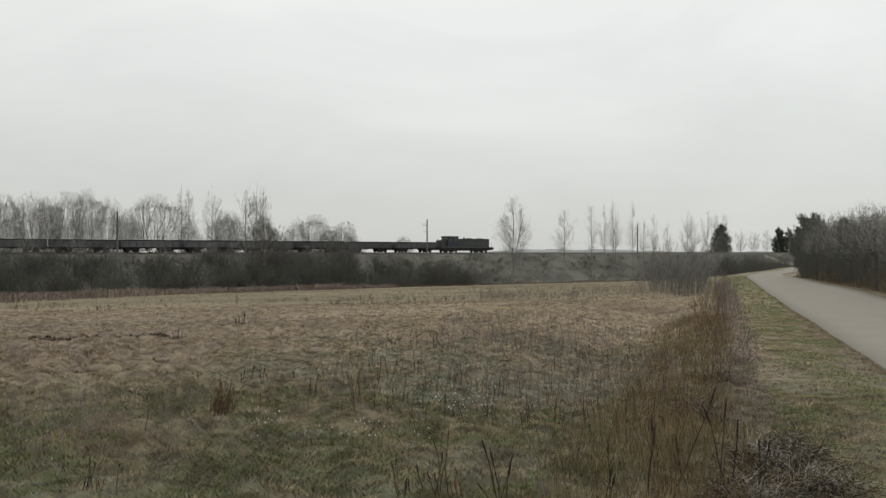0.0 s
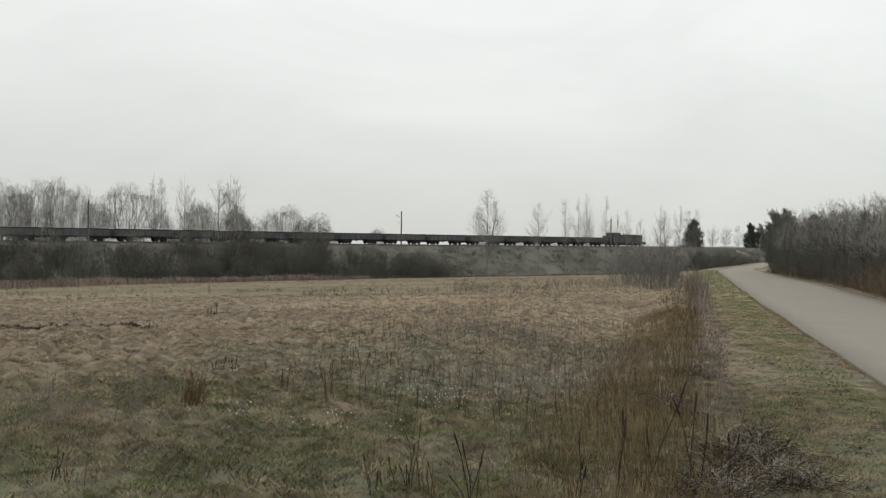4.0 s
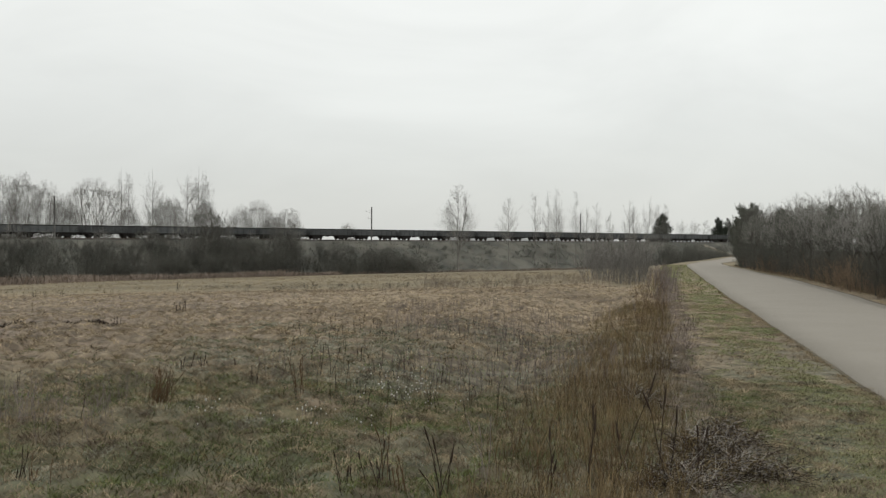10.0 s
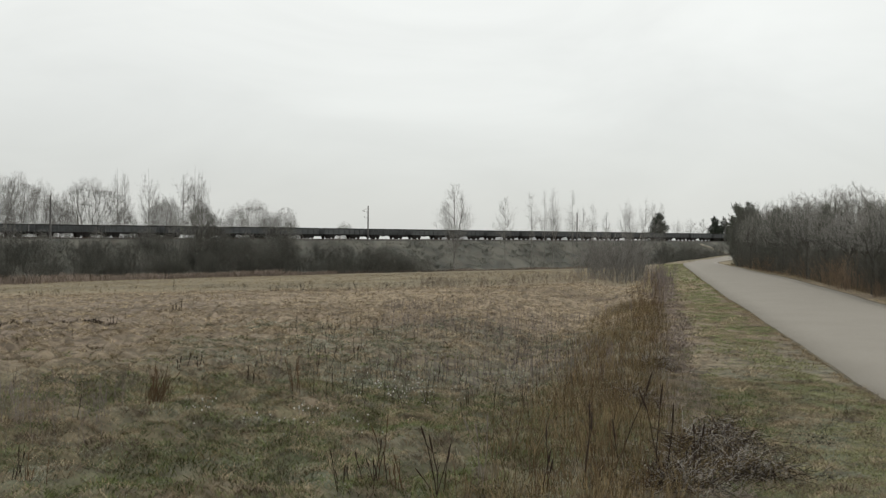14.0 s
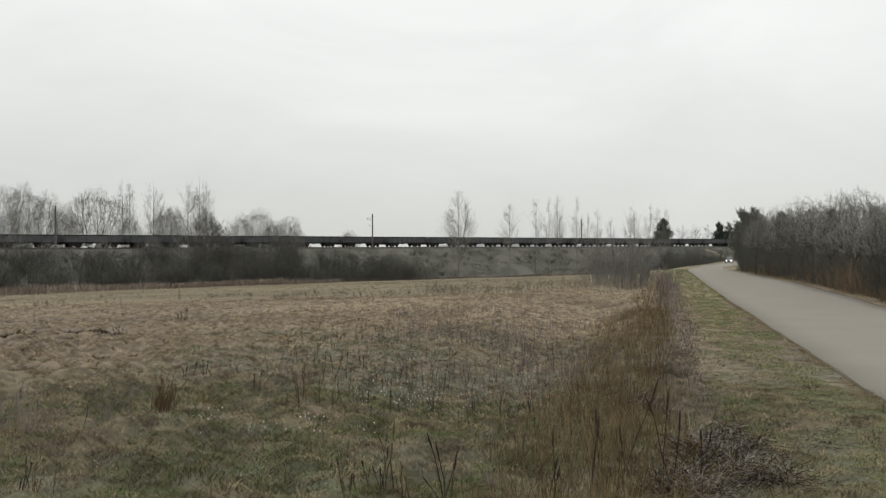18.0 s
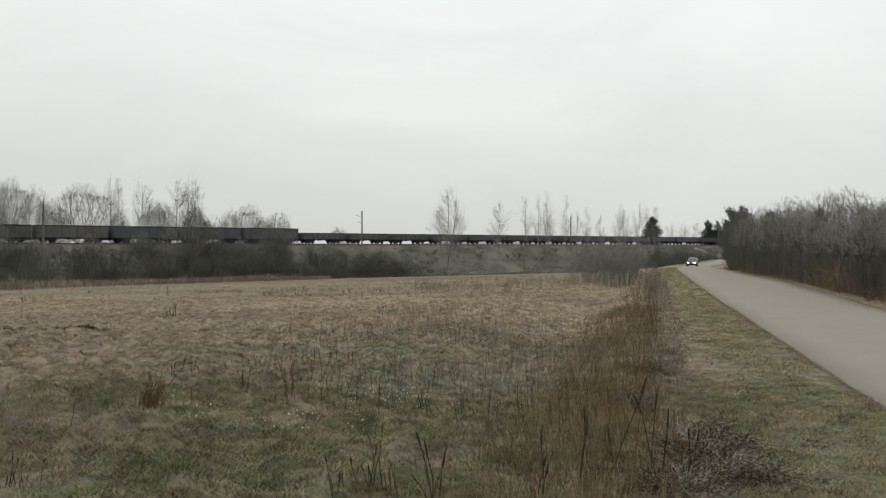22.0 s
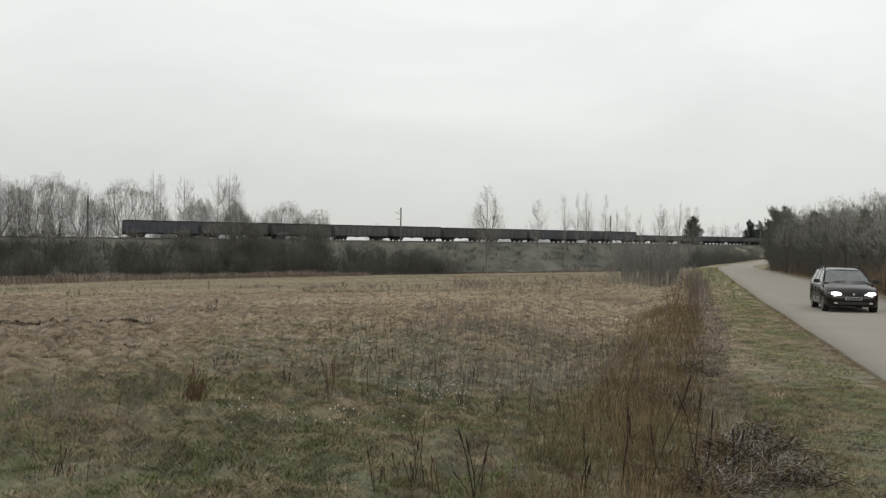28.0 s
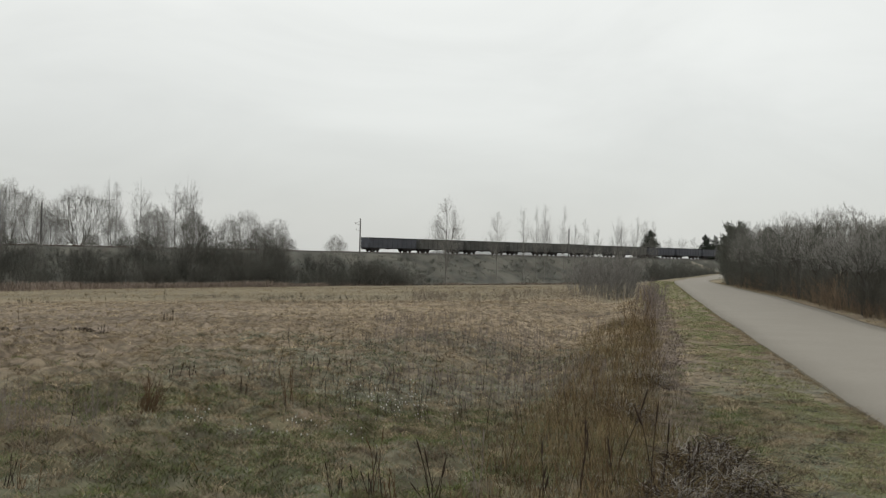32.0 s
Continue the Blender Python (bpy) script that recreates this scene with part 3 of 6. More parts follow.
def spire_tree(seed, low, shape, limbs, aspect, radii, twigs=9, twiglets=4, leaders=1, rise=0.3):
    """A leafless birch, one metre tall and one wide: limbs climb from a leader that runs to the top, with fine twigs along them."""
    rng = np.random.default_rng(seed)
    size = np.array([aspect, aspect, 1])
    lead = [np.array([[0.004 * math.sin(seed + k), 0.004 * math.cos(seed * 2 + k), k / 10 * 1.0 - 0.012] for k in range(11)])]
    for m in range(1, leaders):
        a = seed * 2.1 + m
        lead.append(np.array([[0.26 * aspect * math.cos(a) * u ** 1.3, 0.26 * aspect * math.sin(a) * u ** 1.3, 0.1 + u * 0.72] for u in np.linspace(0, 1, 11)]))
    lead = np.stack(lead)
    ends = lumpy(rng, limbs, low, shape, 0.55) * size
    root = lead[:, 1:].reshape(-1, 3)
    reach = np.hypot(ends[:, None, 0] - root[None, :, 0], ends[:, None, 1] - root[None, :, 1])
    want = ends[:, 2:3] - rise * (0.3 + reach / (0.5 * aspect))
    k = (np.abs(root[None, :, 2] - np.clip(want, 0.1, 0.97)) + reach * 0.8).argmin(1)
    a = root[k]
    ctrl = a + (ends - a) * np.array([0.6, 0.6, 0.42])
    j1 = bent(a, ctrl, ends, 5)
    j1[:, 1:-1] += rng.normal(0, 0.003, j1[:, 1:-1].shape)
    s, d, u, i = along(rng, j1, twigs, 0.25, 1.0)
    ln = 0.09 * rng.uniform(0.5, 1.4, len(s)) * (1.15 - 0.6 * s[:, 2])
    w_p, w_j = grow(rng, s, aside(rng, d, 0.55), ln, np.full(len(s), radii[2]), 2, 0.12, 0.06, 0.5)
    s3, d3, u3, i3 = along(rng, w_j, twiglets, 0.2, 1.0)
    f_p, _ = grow(rng, s3, aside(rng, d3, 0.55), ln[i3] * rng.uniform(0.4, 0.8, len(s3)), np.full(len(s3), radii[3]), 1, 0.1, -0.02, 0.5)
    trunk = meshes_of([p for ld in lead for p in limb_pieces(ld[None], radii[0], radii[0] * 0.12)], 6)
    crown = meshes_of(limb_pieces(j1, radii[1], radii[1] * 0.35) + w_p + f_p, 3)
    unit = np.array([1 / aspect, 1 / aspect, 1])
    return [(v * unit, f) for v, f in (trunk, crown)]


def bush(seed, height, stems=26, twigs=12, fan=0.55, twig_r=0.012, twiglets=2):
    rng = np.random.default_rng(seed)
    a, k = rng.uniform(0, 2 * np.pi, stems), rng.uniform(0, 1, stems)
    base = np.stack([np.cos(a) * k, np.sin(a) * k, np.full(stems, -0.1)], 1) * height * 0.28
    way = np.stack([np.cos(a) * k * fan, np.sin(a) * k * fan, np.ones(stems)], 1)
    hgt = height * rng.uniform(0.6, 1.05, stems)
    t_p, t_j = grow(rng, base, way, hgt, np.full(stems, twig_r * 2), 4, 0.1, 0.03, 0.35)
    s, d, u, i = along(rng, t_j, twigs, 0.2, 1.0)
    ln = hgt[i] * rng.uniform(0.15, 0.35, len(s))
    w_p, w_j = grow(rng, s, aside(rng, d, 0.5), ln, np.full(len(s), twig_r), 2, 0.12, 0.08, 0.6)
    out = t_p + w_p
    if twiglets:
        s3, d3, u3, i3 = along(rng, w_j, twiglets, 0.2, 1.0)
        f_p, _ = grow(rng, s3, aside(rng, d3, 0.5), ln[i3] * 0.5, np.full(len(s3), twig_r * 0.8), 1, 0.1, 0.05, 0.6)
        out += f_p
    return meshes_of(out, 3)


def scatter(kinds, spots, rng):
    """Copies of piece arrays turned, sized and set at (x, y, z, size)."""
    out = []
    for x, y, z, size in spots:
        v, f = kinds[rng.integers(len(kinds))]
        a = rng.uniform(0, 2 * np.pi)
        c, s = np.cos(a), np.sin(a)
        w = rng.uniform(0.85, 1.2)
        p = np.stack([(v[:, 0] * c - v[:, 1] * s) * w, (v[:, 0] * s + v[:, 1] * c) * w, v[:, 2]], 1) * size + np.array([x, y, z])
        out.append((p, f))
    return joined(out)
# ---------- ground, road, railway bank ----------
rng_g = np.random.default_rng(11)
azimuths = np.radians(np.r_[np.arange(-28, 31.01, 0.13), np.arange(36, 331, 6)])
radii = np.r_[0.02, 1.0, 2.0, 3.5, np.geomspace(5.0, 64.0, 430), np.geomspace(65.0, 4200.0, 90)]
gx, gy = np.outer(radii, np.sin(azimuths)), np.outer(radii, np.cos(azimuths))


def mounds(x, y, cell, seed):
    """Rounded hummocks, one to a cell of an uneven grid, each of its own height from 0 to 1."""
    def pick(i, j, k):
        v = np.sin(i * 127.1 + j * 311.7 + seed * 74.7 + k * 19.19) * 43758.5453
        return v - np.floor(v)
    i0, j0 = np.floor(x / cell), np.floor(y / cell)
    best = np.zeros_like(x)
    for di in (-1, 0, 1):
        for dj in (-1, 0, 1):
            i, j = i0 + di, j0 + dj
            dx, dy = x / cell - i - pick(i, j, 1), y / cell - j - pick(i, j, 2)
            wide = 0.4 + 0.45 * pick(i, j, 3)
            best = np.maximum(best, (0.25 + 0.75 * pick(i, j, 4)) * np.clip(1 - (dx * dx + dy * dy) / wide ** 2, 0, 1) ** 0.85)
    return best


def surface_z(x, y):
    """The ground's height with its tussocks, as the sheet has it."""
    x, y = np.asarray(x, float), np.asarray(y, float)
    left, right = side_of(x, y, COARSE_L), side_of(x, y, COARSE_R)
    off = np.clip(np.maximum(-left - 0.4, right - 0.5), 0, 1)
    d = np.hypot(x, y)
    wave = 0.5 + 0.5 * np.sin(x * 0.37 + 1.3 * np.sin(y * 0.23)) * np.sin(y * 0.41 + 1.1 * np.sin(x * 0.19))
    fade = smooth(3, 6, d) * (1 - smooth(48, 62, d))
    hum = (0.12 + 0.09 * wave) * mounds(x, y, 0.45, 1) + 0.03 * mounds(x, y, 0.2, 2) + (0.03 + 0.07 * smooth(14, 24, d)) * mounds(x, y, 1.15, 3)
    return ground_z(x, y, left, right) + (hum - 0.04) * fade * np.where(y > 0, 1, 0) * off * (1 - 0.68 * smooth(-3.6, -2.4, left))


gzz = surface_z(gx, gy)
nr, na = gx.shape
ii, jj = np.meshgrid(np.arange(nr - 1), np.arange(na), indexing="ij")
g_faces = np.stack([ii * na + jj, ii * na + (jj + 1) % na, (ii + 1) * na + (jj + 1) % na, (ii + 1) * na + jj], -1).reshape(-1, 4)[:, ::-1]
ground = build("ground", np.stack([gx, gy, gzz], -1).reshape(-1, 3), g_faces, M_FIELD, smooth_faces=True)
tagged(ground, "winter meadow of straw-coloured and mossy grass sloping to the railway", "ground", kind="structure")


def resampled(edge, n):
    d = np.r_[0, np.cumsum(np.hypot(*np.diff(edge, axis=0).T))]
    u = np.linspace(0, d[-1], n)
    return np.stack([np.interp(u, d, edge[:, 0]), np.interp(u, d, edge[:, 1])], 1)


def strip(name, left, right, lift, mat, cols=7, ragged=0.05, crown=0.05):
    """A ribbon between two lines on the road's level, with a skirt that goes into the ground."""
    n = len(left)
    rng = np.random.default_rng(5)
    jl, jr = [np.convolve(rng.normal(0, 1, n + 8), np.ones(3) / 3, "same")[:n] * ragged for _ in (0, 1)]
    across = right - left
    w = np.hypot(across[:, 0], across[:, 1])[:, None]
    left, right = left + across / w * jl[:, None], right + across / w * jr[:, None]
    rows = []
    for k in range(cols):
        u = k / (cols - 1)
        p = left + (right - left) * u
        rows.append(np.c_[p, road_z(p[:, 0], p[:, 1]) + lift + crown * 4 * u * (1 - u)])
    rows = [rows[0] - np.array([0, 0, 0.35])] + rows + [rows[-1] - np.array([0, 0, 0.35])]
    v = np.stack(rows, 1)
    m = v.shape[1]
    i, j = np.meshgrid(np.arange(n - 1), np.arange(m - 1), indexing="ij")
    f = np.stack([i * m + j, i * m + j + 1, (i + 1) * m + j + 1, (i + 1) * m + j], -1).reshape(-1, 4)
    return build(name, v.reshape(-1, 3), f, mat)


RL, RR = resampled(EDGE_L, 420), resampled(EDGE_R, 420)
RW = (RR - RL) / np.hypot(*(RR - RL).T)[:, None]
road = strip("road", RL, RR, 0.0, M_ROAD)
tagged(road, "narrow worn pale grey asphalt country road bending away", "road", kind="structure")
for side, edge_a, edge_b in (("near the field", RL - RW * 0.06, RL + RW * 0.03), ("beside the wood", RR - RW * 0.04, RR + RW * 0.22)):
    sh = strip("road_shoulder", edge_a, edge_b, -0.02, M_SHOULDER, 3, 0.04, 0.01)
    tagged(sh, "brown litter and gravel shoulder " + side, "shoulder", kind="structure")

# railway embankment: near slope, crest, far slope, in one rolling sheet
bs = np.arange(-520, 800.1, 2.5)
bq = np.array([-26, -19, -17, -14, -11, -8, -5.5, -4.0, -3.2, -1.5, 0, 1.5, 3.2, 4.0, 6, 10, 14, 18, 26])
bz = np.interp(bq, (-26, -17, -4, 4, 11, 26), (FOOT_Z - 1.5, FOOT_Z + 0.15, 1.2, 1.2, -1.5, -2.2))
bv = []
for s in bs:
    for q, z in zip(bq, bz):
        k = 0.35 * noise.noise(Vector((s * 0.12, q * 0.22, 7))) + 0.12 * noise.noise(Vector((s * 0.5, q * 0.6, 2)))
        bv.append(at(s, TRACK_Q + q, z + k * (1.0 if 4.5 < abs(q) < 20 else 0.12)))
m = len(bq)
i, j = np.meshgrid(np.arange(len(bs) - 1), np.arange(m - 1), indexing="ij")
bf = np.stack([i * m + j, (i + 1) * m + j, (i + 1) * m + j + 1, i * m + j + 1], -1).reshape(-1, 4)
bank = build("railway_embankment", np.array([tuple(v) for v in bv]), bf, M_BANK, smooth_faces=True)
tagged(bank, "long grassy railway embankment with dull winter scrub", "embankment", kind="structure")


def beam(name, s0, s1, q, z0, w_low, w_top, h, mat):
    """A long bar along the railway with a trapezoid section."""
    v = [at(s, q + sign * w / 2, z) for s in (s0, s1) for sign, w, z in ((-1, w_low, z0), (1, w_low, z0), (1, w_top, z0 + h), (-1, w_top, z0 + h))]
    f = [(0, 1, 5, 4), (1, 2, 6, 5), (2, 3, 7, 6), (3, 0, 4, 7), (0, 3, 2, 1), (4, 5, 6, 7)]
    return build(name, np.array([tuple(p) for p in v]), f, mat)


ballast = tagged(beam("track_ballast", -520, 800, TRACK_Q, 1.0, 4.6, 3.2, 0.34, M_BALLAST), "grey stone ballast bed under the rails", "ballast", kind="structure")
track = new("railway_track")
tagged(track, "rusted steel rails on concrete sleepers over ballast", "railway track", kind="structure")
for side in (-0.76, 0.76):
    beam("rail", -520, 800, TRACK_Q + side, 1.40, 0.14, 0.07, RAIL_Z - 1.40, M_RAIL).parent = track
s_mid = np.arange(0, 380, 0.6)
sl_a = np.array([tuple(at(s, TRACK_Q - 1.35, 1.34)) for s in s_mid])
sl_b = np.array([tuple(at(s, TRACK_Q + 1.35, 1.34)) for s in s_mid])
sleepers = build("sleepers", *prisms(sl_a, sl_b, 0.13, 0.13, 4), M_SLEEPER, track)
tagged(sleepers, kind="stuff")


# distant woods on the skyline
def ridge(name, dist, low, tall, seed, az0, az1, mat, label):
    rng = np.random.default_rng(seed)
    az = np.radians(np.linspace(az0, az1, 420))
    top = np.array([low + tall * float(np.interp(math.degrees(a), (-60, 1.5, 4, 9, 13, 60), (0.0, 0.0, 0.8, 1.0, 0.3, 0.2))) * (0.8 + 0.4 * noise.noise(Vector((a * 40, seed, 0)))) + 0.6 * noise.noise(Vector((a * 300, seed, 5))) for a in az]) + rng.uniform(0, 0.5, len(az))
    v = []
    for a, t in zip(az, top):
        for dd, z in ((0, -8), (0, t), (40, t * 0.8), (60, -8)):
            v.append(((dist + dd) * math.sin(a), (dist + dd) * math.cos(a), z))
    i, j = np.meshgrid(np.arange(len(az) - 1), np.arange(3), indexing="ij")
    f = np.stack([i * 4 + j, i * 4 + j + 1, (i + 1) * 4 + j + 1, (i + 1) * 4 + j], -1).reshape(-1, 4)
    return tagged(build(name, np.array(v), f, mat), label, "woods", kind="structure")


# Backdrop colour: bare woods paled to grey, with the haze painted in.
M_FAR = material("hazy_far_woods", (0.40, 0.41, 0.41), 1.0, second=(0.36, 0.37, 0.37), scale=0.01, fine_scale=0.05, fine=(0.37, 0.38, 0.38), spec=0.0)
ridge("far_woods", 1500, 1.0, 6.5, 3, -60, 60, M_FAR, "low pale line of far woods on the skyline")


# line-side poles
def make_pole():
    pole = new("line_pole")
    bm = bmesh.new()
    tube(bm, (0, 0, -0.6), (0, 0, 8.6), 0.2, 0.15, 10)
    part("mast", bm, M_POLE, pole)
    bm = bmesh.new()
    tube(bm, (0, 0, 7.0), (-1.6, 0, 7.3), 0.035, sides=6)
    tube(bm, (0, 0, 7.9), (-1.6, 0, 7.35), 0.025, sides=6)
    part("bracket", bm, M_RAIL, pole)
    bm = bmesh.new()
    tube(bm, (0, 0, 5.6), (-1.1, 0, 5.7), 0.03, sides=6)
    part("lower_bracket", bm, M_RAIL, pole)
    for x, z in ((-1.6, 7.3), (-1.1, 5.7)):
        bm = bmesh.new()
        for k in range(3):
            tube(bm, (x, 0, z + 0.05 + k * 0.09), (x, 0, z + 0.12 + k * 0.09), 0.07, 0.05, 8)
        part("insulator", bm, M_SLEEPER, pole)
    bm = bmesh.new()
    box(bm, (0.34, 0.34, 0.5), (0, 0, 0.0), 0.03)
    part("footing", bm, M_SLEEPER, pole)
    return tagged(pole, "tall grey concrete line-side pole with small brackets", "utility pole", "poles along the railway")


first_pole = make_pole()
first_pole.matrix_basis = pose(*at(-10.5, 197, 1.2), 0, 0, -53 + 90)
for s in (66.4, 143.5, 220.5, 297.5):
    copy_thing(first_pole, pose(*at(s, 197, 1.2), 0, 0, -53 + 90))
# ---------- trees ----------
def tree_kind(arrays, *mats):
    """Meshes of one tree: trunk and crown."""
    out = []
    for name, (v, f), mat in zip(("trunk", "crown"), arrays, mats):
        ob = build(name, v, f, mat)
        out.append((name, ob.data))
        bpy.data.objects.remove(ob)
    return out


DOME = ((0, 0.15, 0.4, 0.65, 0.85, 1.0), (0.35, 0.75, 1.0, 0.97, 0.72, 0.2))
OVAL = ((0, 0.15, 0.4, 0.65, 0.85, 1.0), (0.45, 0.8, 1.0, 0.8, 0.5, 0.08))
ROUND = ((0, 0.12, 0.35, 0.6, 0.8, 0.93, 1.0), (0.5, 0.8, 1.0, 0.97, 0.78, 0.5, 0.15))
BIRCHES = [tree_kind(spire_tree(s, 0.36, OVAL, 46, 0.42, (0.0075, 0.0013, 0.00048, 0.00033), 8, 4, 1, 0.2), M_BIRCH, M_TWIG) for s in (1, 2, 3)]
BROADBIRCH = tree_kind(spire_tree(4, 0.33, OVAL, 110, 0.5, (0.008, 0.0013, 0.00046, 0.0003), 8, 4, 2, 0.24), M_BIRCH, M_TWIG)
SLIMS = [tree_kind(spire_tree(s, 0.4, OVAL, 32, 0.27, (0.0065, 0.0011, 0.00046, 0.00032), 7, 4, 1, 0.16), M_BIRCH, M_TWIG) for s in (5, 6, 7)]
WILLOWS = [tree_kind(forked_tree(s, 2300, 0.85, 0.2, 0.0004, 5, 0.042, 0.8, 0.3, 0.5), M_BARK, M_TWIG) for s in (21, 22, 23)]
SHRUBTREES = [tree_kind(forked_tree(s, 420, 1.0, 0.06, 0.0015, 4, 0.09, 0.5, 0.2, 0.28), M_BARK, M_DARKTWIG) for s in (31, 32, 33)]
EDGEBUSHES = [tree_kind(forked_tree(s, 900, 1.0, 0.06, 0.001, 4, 0.055, 0.5, 0.2, 0.32), M_BARK, M_DARKTWIG) for s in (34, 35, 36)]
WOODTREES = [tree_kind(forked_tree(s, 620, 0.65, 0.4 + 0.05 * (s % 3), 0.0007, 4, 0.045, 0.6, 0.25, 0.52, 0.12), M_WOODBARK, M_PALETWIG) for s in (41, 42, 43, 44)]
HAZEBUSHES = [tree_kind(forked_tree(s, 700, 0.9, 0.06, 0.0009, 4, 0.05, 0.8, 0.2, 0.38), M_BARK, M_TWIG) for s in (37, 38)]


def plant(name, kind, x, y, z, tall, wide, turn, label, category, group):
    tree = new(name)
    for part_name, mesh in kind:
        o = new(part_name, mesh)
        o.parent = tree
    tree.matrix_basis = Matrix.LocRotScale((x, y, z), Euler((0, 0, turn)), (wide, wide, tall))
    return tagged(tree, label, category, group)


def behind_z(q):
    return float(np.interp(q, (184, 197, 205, 212, 260), (FOOT_Z, 1.2, 1.2, -1.6, -1.8)))


rng_t = random.Random(4)
# places along and across the railway, top above datum, crown width
for s, q, top, wide in ((34, 217, 13.0, 8.0), (40, 216, 12.4, 7.5), (46, 217, 13.2, 9.0), (50.5, 218, 13.6, 7.0), (55, 216, 14.0, 9.5), (58.6, 218, 13.4, 6.5), (62.2, 216, 14.2, 8.5), (66.4, 217, 15.3, 7.0), (71.0, 216, 13.6, 7.0), (80.6, 215, 14.5, 12.0), (75.8, 219, 11.0, 6.0)):
    z = behind_z(q)
    plant("willow_tree", WILLOWS[rng_t.randrange(3)], *at(s, q).xy, z, top - z, wide * 1.3, rng_t.uniform(0, 6.3), "large bare round-crowned willow with fanned grey stems", "tree", "willows behind the railway")
for s, q, top, wide in ((122.5, 216, 11.2, 7.0), (118.0, 217, 9.9, 5.5), (131.5, 216, 9.2, 7.0), (97.0, 214, 11.6, 6.5), (127.0, 217, 8.2, 5.0), (91.0, 220, 9.0, 6.0), (101, 219, 11.0, 7.0), (109.5, 218, 10.5, 6.0)):
    z = behind_z(q)
    plant("willow_tree", WILLOWS[rng_t.randrange(3)], *at(s, q).xy, z, top - z, wide * 1.3, rng_t.uniform(0, 6.3), "smaller bare rounded willow with fine grey twigs", "tree", "willows behind the railway")
for s, q, top, wide in ((86.8, 214, 17.6, 4.6), (88.9, 215, 16.2, 4.0), (94.1, 214, 17.6, 5.2), (102.1, 213, 16.8, 6.0), (105.0, 213, 18.8, 6.0), (107.2, 214, 17.0, 5.0)):
    z = behind_z(q)
    plant("birch_tree", BIRCHES[rng_t.randrange(3)], *at(s, q).xy, z, top - z, wide * 1.25, rng_t.uniform(0, 6.3), "tall bare birch with pale trunk and thin twigs", "tree", "birches by the railway")
for s, q, top, slim, wide in ((160.5, 184, 15.4, 2, 9.4), (180.0, 186, 12.8, 0, 6.0), (190.0, 186, 14.6, 1, 3.6), (195.0, 186, 14.6, 1, 3.4), (198.4, 186, 15.6, 1, 3.6), (199.8, 186.5, 14.0, 1, 3.4),
                              (206.2, 186, 15.2, 1, 3.6), (210.8, 186, 12.0, 1, 3.2), (216.1, 187, 12.2, 1, 3.6), (221.0, 186, 11.0, 1, 3.2), (226.6, 182, 12.6, 0, 4.4), (223.6, 181, 13.6, 0, 4.4), (232.5, 181, 14.2, 0, 4.6),
                              (238.0, 182, 12.8, 0, 4.4), (243.0, 183, 13.0, 0, 4.0), (296, 216, 10.2, 0, 5.0), (304, 216, 10.6, 0, 5.0), (312, 216, 9.8, 0, 5.0)):
    z = behind_z(q)
    plant("birch_tree", (BIRCHES, SLIMS, [BROADBIRCH] * 3)[slim][rng_t.randrange(3)], *at(s, q).xy, z, top - z, wide * (1.2 if slim < 2 else 1.12), rng_t.uniform(0, 6.3), "bare birch with pale trunk by the embankment", "tree", "birches by the railway")
for s, q, top, wide in ((94.0, 187, 9.4, 8.0), (97.5, 187, 7.0, 7.0), (111.5, 190, 6.2, 6.0), (114.8, 189, 5.2, 6.0)):
    z = behind_z(q)
    plant("scrub_willow", SHRUBTREES[rng_t.randrange(3)], *at(s, q).xy, z, top - z, wide, rng_t.uniform(0, 6.3), "dense dark bare scrub willow on the embankment slope", "shrub", "scrub on the embankment")
for k in range(160):
    s, q = (rng_t.uniform(36, 150), rng_t.uniform(177, 194.5)) if k < 132 else (rng_t.uniform(205, 280), rng_t.uniform(172, 190))
    z = float(np.interp(q, (170, 184, 197), (FOOT_Z + 0.4, FOOT_Z, 1.0)))
    h = min(rng_t.uniform(2.2, 8.0), rng_t.uniform(0.0, 1.0) + float(np.interp(s, (20, 104, 124, 152, 200, 280), (2.6, 2.4, 1.0, -3.2, 1.2, 1.0))) - z)
    if h > 1.2:
        plant("scrub_willow", SHRUBTREES[rng_t.randrange(3)], *at(s, q).xy, z - 0.2, h, h * rng_t.uniform(0.8, 1.3), rng_t.uniform(0, 6.3), "rounded dark leafless scrub willow in the slope thicket", "shrub", "scrub on the embankment")


# thin shrubs high on the slope that reach over the rails
for s, q, top, wide in ((30, 192, 4.6, 6), (38, 191, 3.4, 5), (48, 192, 5.4, 6), (57, 192, 5.0, 5), (63, 191, 3.2, 6), (74, 192, 3.6, 5), (84, 192, 4.2, 5), (90, 191, 5.8, 6), (93.5, 190, 8.2, 7), (97, 190, 7.4, 6), (100.5, 191, 5.6, 5), (107, 191, 3.4, 5), (112.5, 190, 6.0, 5), (115.5, 190, 5.6, 6), (118.5, 191, 4.2, 5)):
    z = behind_z(q)
    plant("scrub_willow", HAZEBUSHES[rng_t.randrange(2)], *at(s, q).xy, z - 0.1, top - z, wide, rng_t.uniform(0, 6.3), "thin upright grey scrub willow beside the rails", "shrub", "scrub on the embankment")
for k in range(46):
    s, q = rng_t.uniform(28, 136), rng_t.uniform(207, 215)
    z = behind_z(q)
    h = rng_t.uniform(2.6, 5.6)
    plant("hedge_bush", SHRUBTREES[rng_t.randrange(3)], *at(s, q).xy, z - 0.1, h, h * rng_t.uniform(0.8, 1.3), rng_t.uniform(0, 6.3), "low rounded leafless bush behind the railway", "shrub", "bushes beyond the railway")


